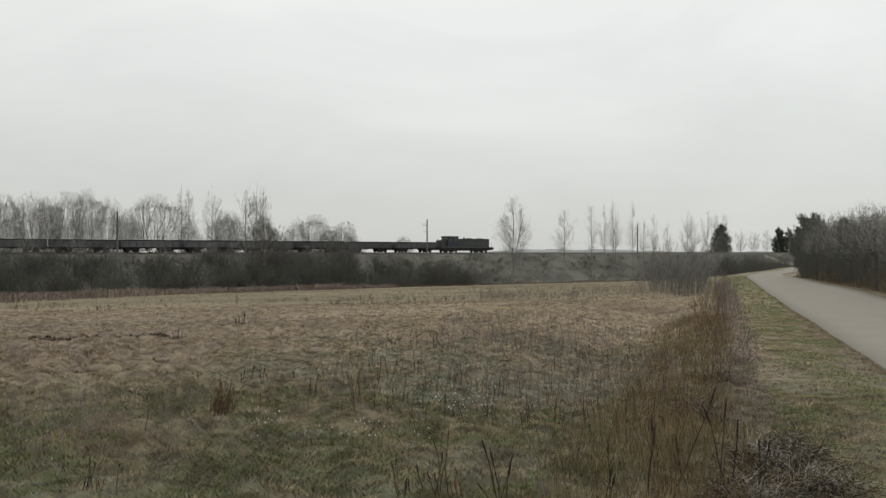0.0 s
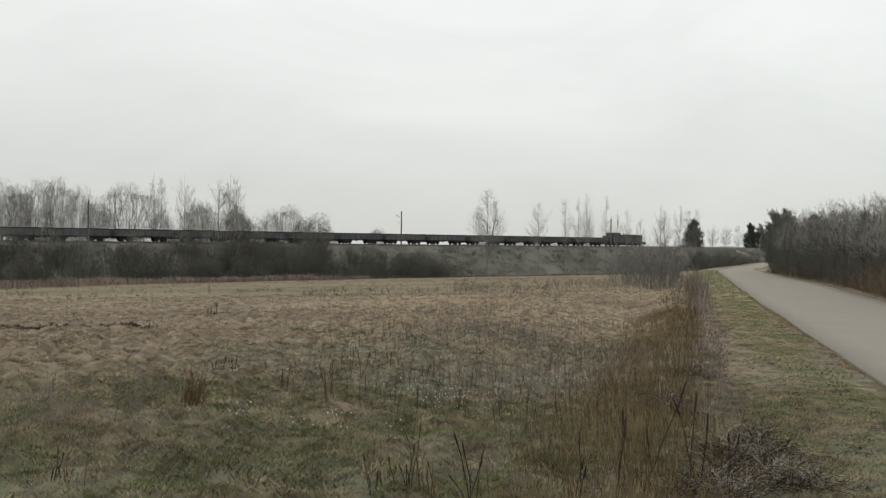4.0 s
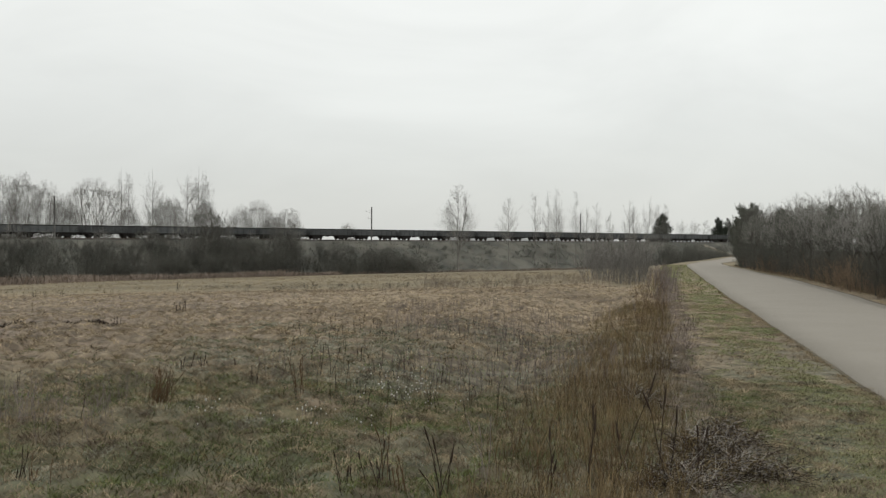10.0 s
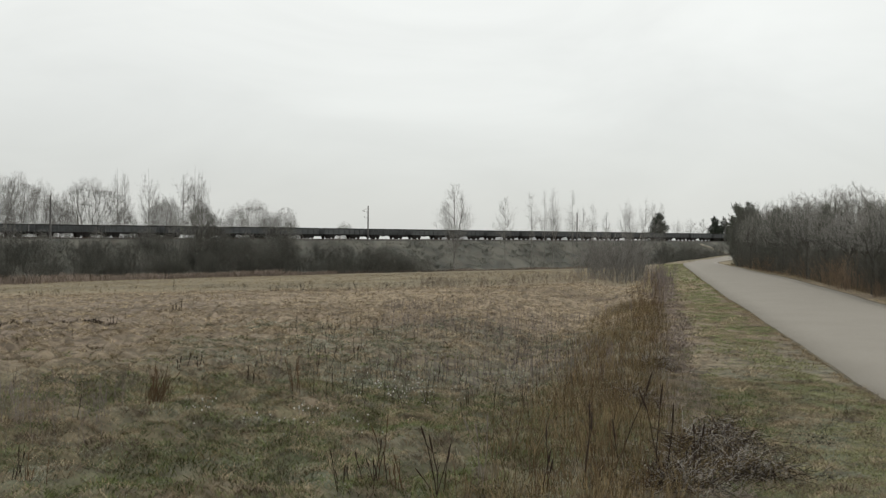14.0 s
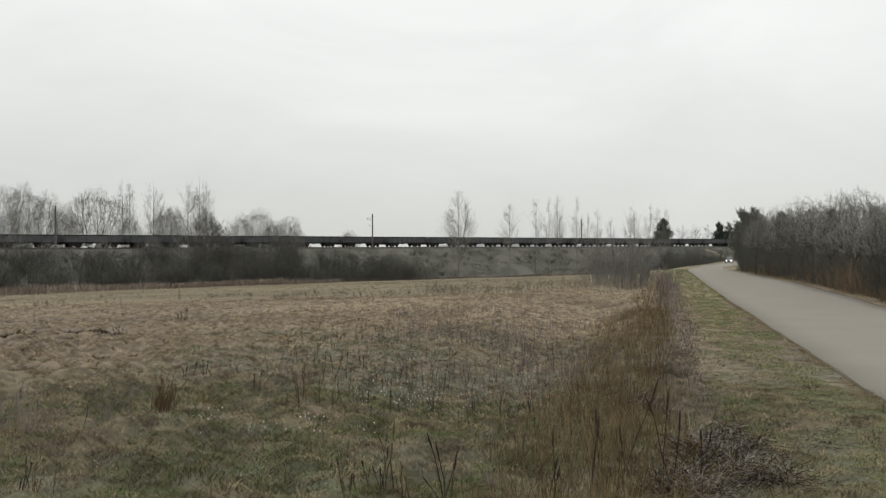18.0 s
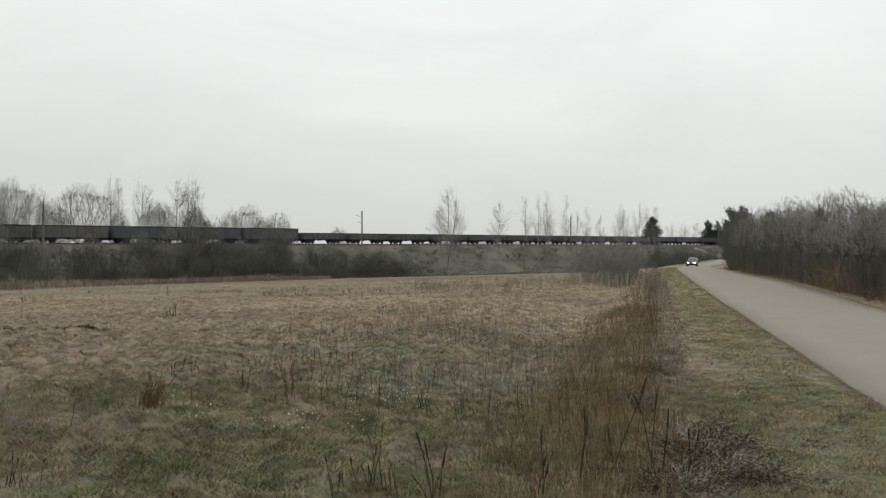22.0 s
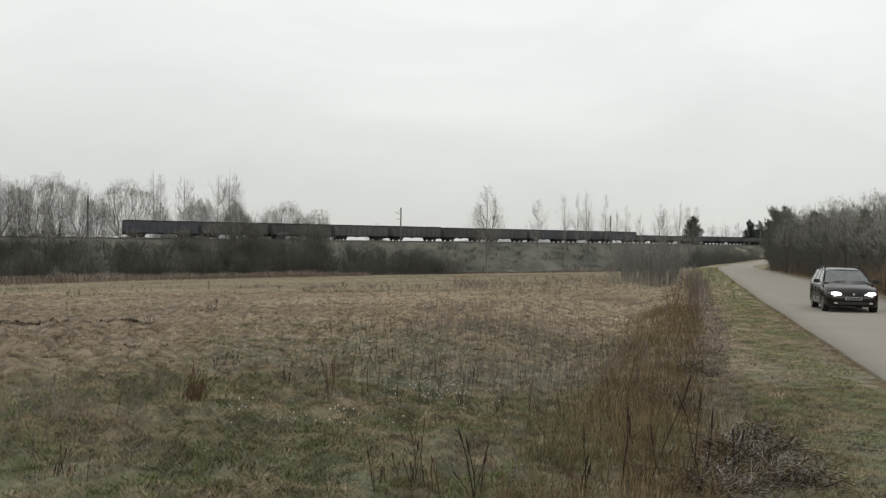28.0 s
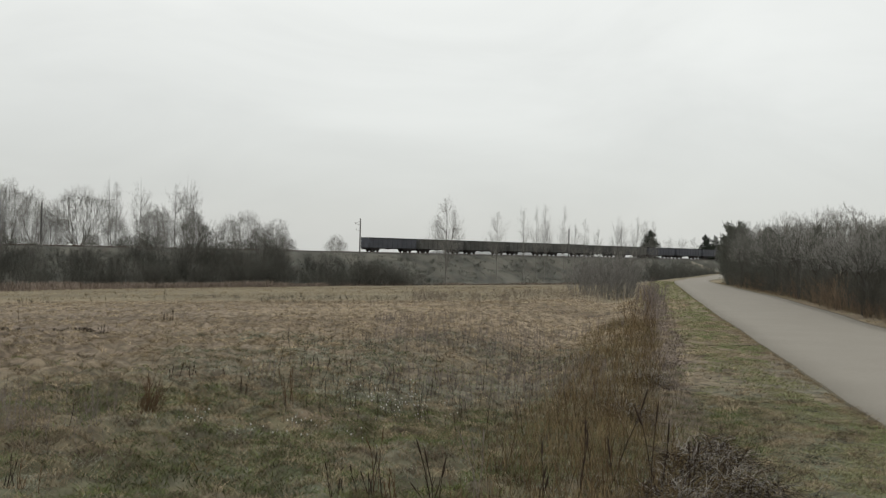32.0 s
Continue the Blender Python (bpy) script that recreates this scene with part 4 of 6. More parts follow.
# evergreens
def evergreen(seed, shape, limbs=130, clumps=50, size=0.04, leaf=M_NEEDLE):
    """A bushy evergreen one metre tall and one wide, of needle sprays along its limbs."""
    rng = np.random.default_rng(seed)
    ends = crown_places(rng, limbs, 0.04, shape)
    z0 = np.clip(ends[:, 2] - 0.08, 0.02, 0.96)
    start = np.stack([np.zeros(limbs), np.zeros(limbs), z0], 1)
    joints = np.stack([start, start * 0.5 + ends * 0.5 + np.array([0, 0, -0.01]), ends], 1)
    wood = joined([prisms(joints[:, 0], joints[:, 1], 0.006, 0.004, 3), prisms(joints[:, 1], joints[:, 2], 0.004, 0.002, 3), prisms([[0, 0, -0.02]], [[0, 0, 0.96]], 0.02, 0.004, 7)])
    s, d, u, i = along(rng, joints, clumps, 0.3, 1.08)
    s = s + rng.normal(0, 0.026, s.shape)
    dirs = aside(rng, d, 0.8) + np.array([0, 0, 0.3])
    dirs /= np.linalg.norm(dirs, axis=1)[:, None]
    ln = size * rng.uniform(0.6, 1.3, len(s))
    return tree_kind([wood, prisms(s, s + dirs * ln[:, None], 0.007, 0.002, 3)], M_BARK, leaf)


CONE = ((0, 0.1, 0.35, 0.6, 0.8, 0.93, 1.0), (0.9, 1.0, 1.0, 0.88, 0.66, 0.38, 0.1))
PINES = [evergreen(51, CONE, 190, 60), evergreen(52, DOME), evergreen(53, CONE)]
for s, q, top, k, wide in ((277.0, 210, 10.8, 0, 8.2), (306, 207, 10.2, 0, 5.5), (312, 207, 10.6, 2, 5.5), (318, 207, 10.4, 0, 6.0), (325, 207, 9.6, 2, 6.0)):
    z = behind_z(q) if q > 184 else gz(*at(s, q).xy) - 0.2
    plant("pine_tree", PINES[k], *at(s, q).xy, z, top - z, wide, s, "dark green bushy pine near the railway", "tree", "pines by the railway")
plant("distant_bush", WILLOWS[1], *at(166.2, 240).xy, -1.9, 8.4, 7.5, 1.0, "distant round leafless bush beyond the railway", "shrub", "bushes beyond the railway")


# ---------- the wood on the far side of the road ----------
def beyond(az, dist):
    a = radians(az)
    return dist * math.sin(a), dist * math.cos(a)


def skyline(az):
    return np.interp(az, (19.0, 19.8, 20.6, 21.3, 22.6, 24.0, 25.5, 27.5, 29.5, 33), (1.5, 1.9, 2.3, 2.0, 2.55, 2.85, 2.9, 3.2, 3.5, 3.9))


rng_w = random.Random(9)
spots = []
for az in np.arange(20.9, 34.5, 0.8):
    edge = float(np.interp(az, (19.0, 20.2, 21.2, 22.7, 25, 27.5, 30, 35), (170, 128, 101, 80, 55, 40, 31, 23)))
    for row, (near, tall) in enumerate(((10, 0.8), (26, 0.97))):
        a = az + rng_w.uniform(-0.3, 0.3)
        d = edge + near + rng_w.uniform(-3, 4) + (row * 10 if az > 24 else 0)
        x, y = beyond(a, d)
        z = gz(x, y)
        top = 1.6 + d * math.tan(radians(float(skyline(a)))) * tall * rng_w.uniform(0.78, 1.1)
        spots.append((x, y, z, max(2.6, top - z)))
for x, y, z, h in spots:
    plant("wood_tree", WOODTREES[rng_w.randrange(4)], x, y, z - 0.1, h, h * rng_w.uniform(0.5, 0.75), rng_w.uniform(0, 6.3), "bare grey deciduous tree in the roadside wood", "tree", "roadside wood")
for az, d, top_deg, wide in ((20.45, 131, 1.25, 4.5), (20.9, 124, 1.95, 6.0), (21.5, 112, 2.2, 6.5), (22.0, 105, 1.6, 5.0), (22.7, 93, 2.3, 6.0), (23.4, 84, 2.0, 5.0), (24.2, 75, 2.4, 5.5), (25.2, 66, 1.9, 4.5), (26.2, 60, 2.3, 5.0), (27.4, 52, 1.9, 4.0),
                             (28.6, 47, 2.2, 4.2), (30.0, 42, 2.0, 3.6), (31.5, 38, 2.4, 3.6)):
    x, y = beyond(az, d)
    z = gz(x, y)
    plant("thicket_bush", EDGEBUSHES[int(az * 10) % 3], x, y, z - 0.1, 1.6 + d * math.tan(radians(top_deg)) - z, wide, az, "dense dark dome-shaped leafless bush at the wood edge", "shrub", "roadside wood")

# trees grown over with ivy among the bare ones
IVYTREES = [evergreen(55, OVAL, 150, 60, 0.05, M_IVY), evergreen(56, ROUND, 150, 60, 0.05, M_IVY)]
for az, d, top_deg, k, wide in ((20.55, 133, 2.15, 1, 5.6), (22.35, 106, 1.85, 0, 4.2), (22.6, 100, 1.3, 1, 3.4), (24.7, 79, 2.0, 0, 2.4), (27.0, 63, 2.1, 0, 2.0), (28.4, 56, 2.3, 1, 2.6)):
    x, y = beyond(az, d)
    z = gz(x, y)
    plant("ivy_clad_tree", IVYTREES[k], x, y, z - 0.1, 1.6 + d * math.tan(radians(top_deg)) - z, wide, az, "dark tree trunk grown over with dull green ivy", "tree", "roadside wood")

# leaf litter on the wood's floor
wf = resampled(EDGE_R, 160)
wn_ = np.stack([np.gradient(wf[:, 1]), -np.gradient(wf[:, 0])], 1)
wn_ /= np.hypot(wn_[:, 0], wn_[:, 1])[:, None]
keep_w = (wf[:, 1] > 8) & (wf[:, 1] < 240)
wf, wn_ = wf[keep_w], wn_[keep_w]
offs = np.array([2.6, 3.4, 5, 8, 12, 18, 26, 36, 50, 66])
wx, wy = wf[:, :1] + wn_[:, :1] * offs, wf[:, 1:] + wn_[:, 1:] * offs
wz = ground_z(wx, wy) + np.r_[-0.05, 0.08, np.full(8, 0.12)]
mw = len(offs)
iw, jw = np.meshgrid(np.arange(len(wf) - 1), np.arange(mw - 1), indexing="ij")
wfac = np.stack([iw * mw + jw, iw * mw + jw + 1, (iw + 1) * mw + jw + 1, (iw + 1) * mw + jw], -1).reshape(-1, 4)
tagged(build("wood_floor", np.stack([wx, wy, wz], -1).reshape(-1, 3), wfac, M_LITTER, smooth_faces=True), "brown leaf litter floor of the roadside wood", "ground", kind="structure")

# undergrowth: uncountable twigs along the wood's edge and on the bank
rng_u = np.random.default_rng(77)
BUSHES = [bush(s, 1.0, 13, 9, 0.6, 0.003, 2) for s in (61, 62, 63)]
brown_spots, dark_spots = [], []
for az in np.arange(20.3, 32.0, 0.24):
    edge = float(np.interp(az, (19.0, 20.2, 21.2, 22.7, 25, 27.5, 30, 35), (170, 128, 101, 80, 55, 40, 31, 23)))
    for k in range(3):
        a = az + rng_u.uniform(-0.1, 0.1)
        d = edge + 2.2 + k * 4.0 + rng_u.uniform(-0.6, 3.5)
        x, y = beyond(a, d)
        (dark_spots if k else brown_spots).append((x, y, gz(x, y), rng_u.choice((0.4, 0.7, 1.0, 1.5)) * rng_u.uniform(0.8, 1.2) if k == 0 else rng_u.uniform(0.8, 2.1) * (0.8 + 0.18 * k)))
tagged(build("wood_edge_scrub", *scatter(BUSHES, brown_spots, rng_u), M_REDTWIG), "low reddish-brown scrub along the wood edge", "undergrowth", kind="stuff")
tagged(build("wood_undergrowth", *scatter(BUSHES, dark_spots, rng_u), M_SHADETWIG), "tangled dark leafless undergrowth in the wood", "undergrowth", kind="stuff")

spots = []


def bank_height(q):
    return float(np.interp(q, (170, 184, 197), (FOOT_Z + 0.4, FOOT_Z, 1.0)))


for _ in range(190):
    s, q = rng_u.uniform(34, 150), rng_u.uniform(177, 194)
    z = bank_height(q)
    h = min(rng_u.uniform(1.6, 5.0), rng_u.uniform(0.2, 1.4) + float(np.interp(s, (104, 124, 150), (0.4, -0.6, -4.2))) - z)
    if h > 0.6:
        spots.append((*at(s, q).xy, z, h))
for _ in range(45):
    s, q = rng_u.uniform(205, 275), rng_u.uniform(170, 189)
    z = bank_height(q)
    spots.append((*at(s, q).xy, z, min(rng_u.uniform(1.8, 5.5), 1.0 - z)))
BANKBUSH = [bush(s, 1.0, 16, 8, 0.55, 0.0042, 2) for s in (64, 65, 66)]
thicket = build("embankment_thicket", *scatter(BANKBUSH, spots, rng_u), M_DARKTWIG)
tagged(thicket, "dense dark leafless thicket covering the embankment slope", "thicket", kind="stuff")

# ---------- grass ----------
def blades(rng, x, y, tall, wide, lean=0.5, ways=None, base_z=None):
    """Bent grass blades that hang outwards from their tuft."""
    n = len(x)
    z = (surface_z(x, y) if base_z is None else base_z) - 0.012
    a = rng.uniform(0, 2 * np.pi, n)
    b = rng.uniform(0, 2 * np.pi, n) if ways is None else ways + rng.normal(0, 0.6, n)
    h = tall * rng.uniform(0.5, 1.2, n)
    w = wide * rng.uniform(0.6, 1.3, n)
    k = lean * rng.uniform(0.2, 1.4, n) * h
    base = np.stack([x, y, z], 1)
    side = np.stack([np.cos(a) * w, np.sin(a) * w, np.zeros(n)], 1)
    bow = np.stack([np.cos(b) * k, np.sin(b) * k, np.zeros(n)], 1)
    mid = base + bow * 0.4 + np.array([0, 0, 1]) * (h * 0.65)[:, None]
    tip = base + bow + np.array([0, 0, 1]) * (h * max(0.12, 1 - 0.42 * lean))[:, None]
    v = np.stack([base - side, base + side, mid + side * 0.6, tip, mid - side * 0.6], 1).reshape(-1, 3)
    o = np.arange(n)[:, None] * 5
    f = np.concatenate([o + np.array([[0, 1, 2]]), o + np.array([[0, 2, 4]]), o + np.array([[4, 2, 3]])])
    return v, f


def wedge(rng, n, az0, az1, d0, d1):
    """Places spread evenly over a wedge of ground before the eye."""
    az = np.radians(rng.uniform(az0, az1, n))
    d = np.sqrt(rng.uniform(d0 * d0, d1 * d1, n))
    return d * np.sin(az), d * np.cos(az)


def tufted(rng, x, y, per, spread, ways=False):
    """Each place becomes a tuft."""
    r = np.abs(rng.normal(0, spread, len(x) * per))
    a = rng.uniform(0, 2 * np.pi, len(x) * per)
    out = np.repeat(x, per) + r * np.cos(a), np.repeat(y, per) + r * np.sin(a)
    return (*out, a) if ways else out


def on_field(x, y, gap=0.4):
    return side_of(x, y, COARSE_L) < -gap


def sown(name, mat, label, rng, groups):
    out = []
    for n, per, spread, az0, az1, d0, d1, tall, wide, lean, keep in groups:
        x, y = wedge(rng, n, az0, az1, d0, d1)
        if keep:
            ok = keep(x, y)
            x, y = x[ok], y[ok]
        x, y, a = tufted(rng, x, y, per, spread, True)
        ok = on_field(x, y, 0.03)
        out.append(blades(rng, x[ok], y[ok], tall, wide, lean, a[ok]))
    return tagged(build(name, *joined(out), mat), label, "grass", kind="stuff")


def patch(scale, seed, lo, hi):
    """Picks places by a slow noise, so that kinds of grass come in patches."""
    def keep(x, y):
        v = np.array([noise.noise(Vector((a * scale, b * scale, seed))) for a, b in zip(x, y)])
        return (v > lo) & (v < hi)
    return keep


def thinned_by(places, scale, seed, lo):
    x, y = places
    ok = patch(scale, seed, lo, 9)(x, y)
    return x[ok], y[ok]


def on_top(keep=None, over=0.3):
    """Thatch stands on the tussocks."""
    return lambda x, y: (mounds(x, y, 0.45, 1) > over) & (keep(x, y) if keep else True)


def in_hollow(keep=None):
    """Picks the hollows between the tussocks."""
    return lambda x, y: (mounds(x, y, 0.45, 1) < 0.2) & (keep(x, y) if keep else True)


def verge_zone(x, y):
    s = side_of(x, y, COARSE_L)
    return (s > -3.4)


def verge_green(x, y):
    """The verge is green along its middle, straw-coloured beside the ditch and the road."""
    s = -side_of(x, y, COARSE_L) + 0.25 * np.sin(y * 1.7) + 0.2 * np.sin(y * 0.6 + 1)
    return (s > 0.3) & (s < 2.0) & patch(0.8, 21.0, -0.3, 9)(x, y)


def verge_dry(x, y):
    return verge_zone(x, y) & ~(verge_green(x, y) & patch(1.3, 5.0, -0.12, 9)(x, y))


rng_b = np.random.default_rng(8)
sown("dry_grass", M_DRY, "matted straw-coloured winter grass in tussocks", rng_b, (
    (4200, 30, 0.07, -27, 28, 5.5, 15, 0.08, 0.0028, 2.1, on_top()),
    (2000, 26, 0.08, -27, 26, 5.5, 15, 0.07, 0.0028, 2.0, on_top(None, 0.45)),
    (6500, 18, 0.1, -27, 24, 15, 36, 0.07, 0.005, 2.1, on_top()),
    (2600, 10, 0.15, -27, 18, 36, 64, 0.09, 0.01, 2.1, on_top())))
sown("fine_grass", M_RIME, "fine grey-green grass between the tussocks", rng_b, (
    (1600, 26, 0.1, -27, 26, 5.5, 15, 0.06, 0.0028, 2.1, None),))
sown("fine_straw", M_DRY, "fine straw-coloured grass between the tussocks", rng_b, (
    (1200, 26, 0.1, -27, 24, 5.5, 15, 0.06, 0.0028, 2.1, None),))
sown("bleached_grass", M_PALE, "pale bleached grass over the open meadow", rng_b, (
    (4200, 16, 0.1, -27, 22, 18, 36, 0.075, 0.005, 2.1, on_top(patch(0.3, 12.0, -0.15, 9))),
    (2600, 24, 0.055, -27, 22, 13, 34, 0.11, 0.0042, 1.4, on_top(None, 0.62)),
    (1500, 14, 0.16, -27, 18, 34, 62, 0.09, 0.009, 2.0, on_top(None, 0.62)),
    (4200, 10, 0.15, -27, 18, 36, 64, 0.1, 0.01, 2.1, on_top())))
sown("olive_grass", M_OLIVE, "smooth pale olive grass of the far field", rng_b, (
    (2600, 9, 0.5, -28, 16, 64, 178, 0.2, 0.02, 1.2, None),))
sown("mossy_grass", M_GREEN, "short moss-green grass near the path", rng_b, (
    (3600, 26, 0.08, -27, 22, 5.5, 13.5, 0.075, 0.003, 1.9, patch(0.5, 2.0, -0.12, 9)),
    (1500, 24, 0.08, -27, 22, 5.5, 15, 0.045, 0.003, 2.1, in_hollow()),
    (900, 18, 0.1, -27, 18, 13, 22, 0.07, 0.005, 1.7, patch(0.4, 2.0, 0.1, 9))))
sown("rimed_grass", M_RIME, "grey-green rimed grass patches", rng_b, (
    (2400, 26, 0.08, -27, 20, 5.5, 15, 0.065, 0.0028, 2.1, patch(0.5, 6.0, -0.05, 9)),
    (3000, 18, 0.11, -12, 16, 13, 25, 0.075, 0.005, 2.0, patch(0.35, 6.0, -0.2, 9))))
# Dark litter blades sown in hollows, painting the shade between tussocks.
sown("litter_grass", M_DARKWEED, "dark grass litter that puts shade into the hollows", rng_b, (
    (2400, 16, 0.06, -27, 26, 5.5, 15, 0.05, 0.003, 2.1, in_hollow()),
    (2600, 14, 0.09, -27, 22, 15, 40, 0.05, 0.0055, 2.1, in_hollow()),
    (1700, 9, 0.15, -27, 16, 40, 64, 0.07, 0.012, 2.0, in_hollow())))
sown("verge_grass", M_VERGE, "green and straw mixed grass on the road verge", rng_b, (
    (5200, 22, 0.07, 12, 33, 6, 16, 0.045, 0.0032, 2.0, verge_green),
    (7500, 14, 0.12, 12, 25, 16, 45, 0.055, 0.007, 1.8, verge_green),
    (3500, 9, 0.15, 15, 20, 45, 150, 0.1, 0.015, 1.4, verge_zone)))
sown("verge_straw", M_OLIVE, "pale straw patches in the road verge", rng_b, (
    (1700, 22, 0.07, 12, 33, 6, 16, 0.045, 0.0032, 2.1, verge_dry),
    (1500, 14, 0.12, 12, 25, 16, 45, 0.055, 0.007, 2.0, verge_dry)))


def beside_road(n, y0, y1, off0, off1):
    """Places between two distances from the road's field edge."""
    yy = rng_b.uniform(y0, y1, n)
    return np.interp(yy, EDGE_L[:, 1], EDGE_L[:, 0]) - rng_b.uniform(off0, off1, n), yy


# matted dead growth in the shallow ditch, and the ragged brown rim of the road
mx, my = tufted(rng_b, *beside_road(1500, 6, 20, 2.3, 3.05), 16, 0.09)
mx2, my2 = tufted(rng_b, *beside_road(1300, 18, 70, 2.1, 3.1), 10, 0.16)
tagged(build("ditch_matting", *joined([blades(rng_b, mx, my, 0.07, 0.003, 2.2), blades(rng_b, mx2, my2, 0.12, 0.008, 1.9)]), M_MATTED), "matted mauve-grey dead grass along the shallow ditch", "grass", kind="stuff")
rim_x, rim_y = tufted(rng_b, *thinned_by(beside_road(2600, 8, 110, -0.03, 0.16), 1.1, 4.0, -0.2), 8, 0.05)
tagged(build("road_rim_grass", *blades(rng_b, rim_x, rim_y, 0.05, 0.006, 1.8), M_EDGE), "short brown dead grass creeping over the road's edge", "grass", kind="stuff")

# single tussocks that hang over like mops
for name, mat, label, n, seed in (("straw_tussocks", M_DRY, "drooping straw-coloured grass tussocks in the meadow", 700, 1), ("green_tussocks", M_GREEN, "drooping moss-green grass tussocks in the meadow", 330, 2), ("brown_tussocks", M_EDGE, "drooping brown dead grass tussocks in the meadow", 150, 3), ("dark_tussocks", M_THATCH, "flattened dark brown grass tussocks in the meadow", 90, 4)):
    tx, ty = wedge(rng_b, n, -27, 20, 6.0, (26, 14, 24, 20)[seed - 1])
    ok = on_field(tx, ty, 3.2)
    size = rng_b.uniform(0.7, 1.3, len(tx))[ok]
    bx, by, ba = tufted(rng_b, tx[ok], ty[ok], 54, 0.085, True)
    tagged(build(name, *blades(rng_b, bx, by, 0.095 * np.repeat(size, 54), 0.0032, 2.0, ba), mat), label, "grass", kind="stuff")

# a rut with dark dead growth across the meadow
rut_x = rng_b.uniform(-11.5, -6.6, 170)
rut_y = 26.3 + 0.12 * np.sin(rut_x * 2) + rng_b.normal(0, 0.2, 170)
thin_x, thin_y = tufted(rng_b, rut_x, rut_y, 9, 0.05)
tagged(build("rut_growth", *blades(rng_b, thin_x, thin_y, 0.13, 0.006, 1.0), M_DARKWEED), "dark dead growth along a shallow rut in the meadow", "grass", kind="stuff")

# rough grass on the railway slope
s_b, q_b = rng_b.uniform(60, 280, 6000), rng_b.uniform(184, 196.8, 6000)
s_b, q_b = tufted(rng_b, s_b, q_b, 7, 0.4)
bx, by = ALONG.x * s_b + ACROSS.x * q_b, ALONG.y * s_b + ACROSS.y * q_b
bank_h = np.array([max(0.2, 0.55 + 0.9 * noise.noise(Vector((a * 0.16, b * 0.45, 4)))) for a, b in zip(s_b, q_b)])
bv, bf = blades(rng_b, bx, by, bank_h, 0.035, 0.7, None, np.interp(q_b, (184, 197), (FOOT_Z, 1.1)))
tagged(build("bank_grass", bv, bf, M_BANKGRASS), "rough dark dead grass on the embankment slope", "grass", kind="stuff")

low_scrub = []
for _ in range(260):
    s, q = rng_b.uniform(112, 282), rng_b.uniform(183, 196)
    if noise.noise(Vector((s * 0.07, q * 0.2, 3))) > -0.1:
        low_scrub.append((*at(s, q).xy, float(np.interp(q, (184, 197), (FOOT_Z, 1.1))), rng_b.uniform(0.5, 1.5)))
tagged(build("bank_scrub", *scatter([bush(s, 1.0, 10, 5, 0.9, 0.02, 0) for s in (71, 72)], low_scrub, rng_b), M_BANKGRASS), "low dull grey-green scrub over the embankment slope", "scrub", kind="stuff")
# a worn sandy track up the slope by the bend
path_u = np.linspace(0, 1, 14)
path_v = []
for u in path_u:
    for k in (-1, -0.5, 0.0, 0.5, 1):
        q = 189.5 + 6.0 * u
        s = 287.5 - 6.5 * u + k * (1.5 - 0.5 * u + 0.5 * math.sin(u * 11))
        path_v.append(tuple(at(s, q, float(np.interp(q, (184, 197), (FOOT_Z + 0.15, 1.2))) + 0.5 - 0.6 * abs(k) ** 4)))
pi_, pj_ = np.meshgrid(np.arange(13), np.arange(4), indexing="ij")
tagged(build("sandy_track", np.array(path_v), np.stack([pi_ * 5 + pj_, pi_ * 5 + pj_ + 1, (pi_ + 1) * 5 + pj_ + 1, (pi_ + 1) * 5 + pj_], -1).reshape(-1, 4), M_SAND, smooth_faces=True), "pale worn sandy track up the embankment", "path", kind="structure")

# strip of grass and leaves between the road and the wood
x, y = wedge(rng_b, 16000, 17, 36, 20, 150)
s_r = side_of(x, y, COARSE_R)
ok = (s_r > 1.0) & (s_r < 5.5)
vx, vy = tufted(rng_b, *(lambda k: (x[k], y[k]))((s_r > 0.12) & (s_r < 1.5)), 9, 0.12)
tagged(build("wood_verge_grass", *blades(rng_b, vx, vy, 0.1, 0.01, 1.7), M_OLIVE), "short straw-coloured grass between the road and the wood", "grass", kind="stuff")
x, y = tufted(rng_b, x[ok], y[ok], 7, 0.15)
tagged(build("wood_edge_grass", *blades(rng_b, x, y, 0.34, 0.012, 0.9), M_EDGE), "brown dead grass and litter along the wood edge", "grass", kind="stuff")


# ---------- dry weeds ----------
def stems(rng, x, y, tall, thick, twigs=5, twig_len=0.18, lean=0.12):
    """Upright dead stems with short side twigs."""
    n = len(x)
    base = np.stack([x, y, surface_z(x, y) - 0.02], 1)
    way = np.stack([rng.normal(0, lean, n), rng.normal(0, lean, n), np.ones(n)], 1)
    h = tall * rng.uniform(0.55, 1.15, n)
    t_p, t_j = grow(rng, base, way, h, np.full(n, thick), 3, 0.06, 0.0, 0.45)
    out = t_p
    if twigs:
        s, d, u, i = along(rng, t_j, twigs, 0.35, 1.0)
        w_p, _ = grow(rng, s, aside(rng, d, 0.5), h[i] * twig_len * rng.uniform(0.5, 1.3, len(s)), np.full(len(s), thick * 0.6), 1, 0.1, 0.1, 0.5)
        out = out + w_p
    return meshes_of(out, 3)


rng_d = np.random.default_rng(15)


def strip_places(n, y0, y1, off0, off1):
    """Places beside the road's field edge, between two distances from it."""
    yy = rng_d.uniform(y0, y1, n)
    ex = np.interp(yy, EDGE_L[:, 1], EDGE_L[:, 0])
    return ex - (off0 + (off1 - off0) * rng_d.beta(1.7, 2.2, n)), yy


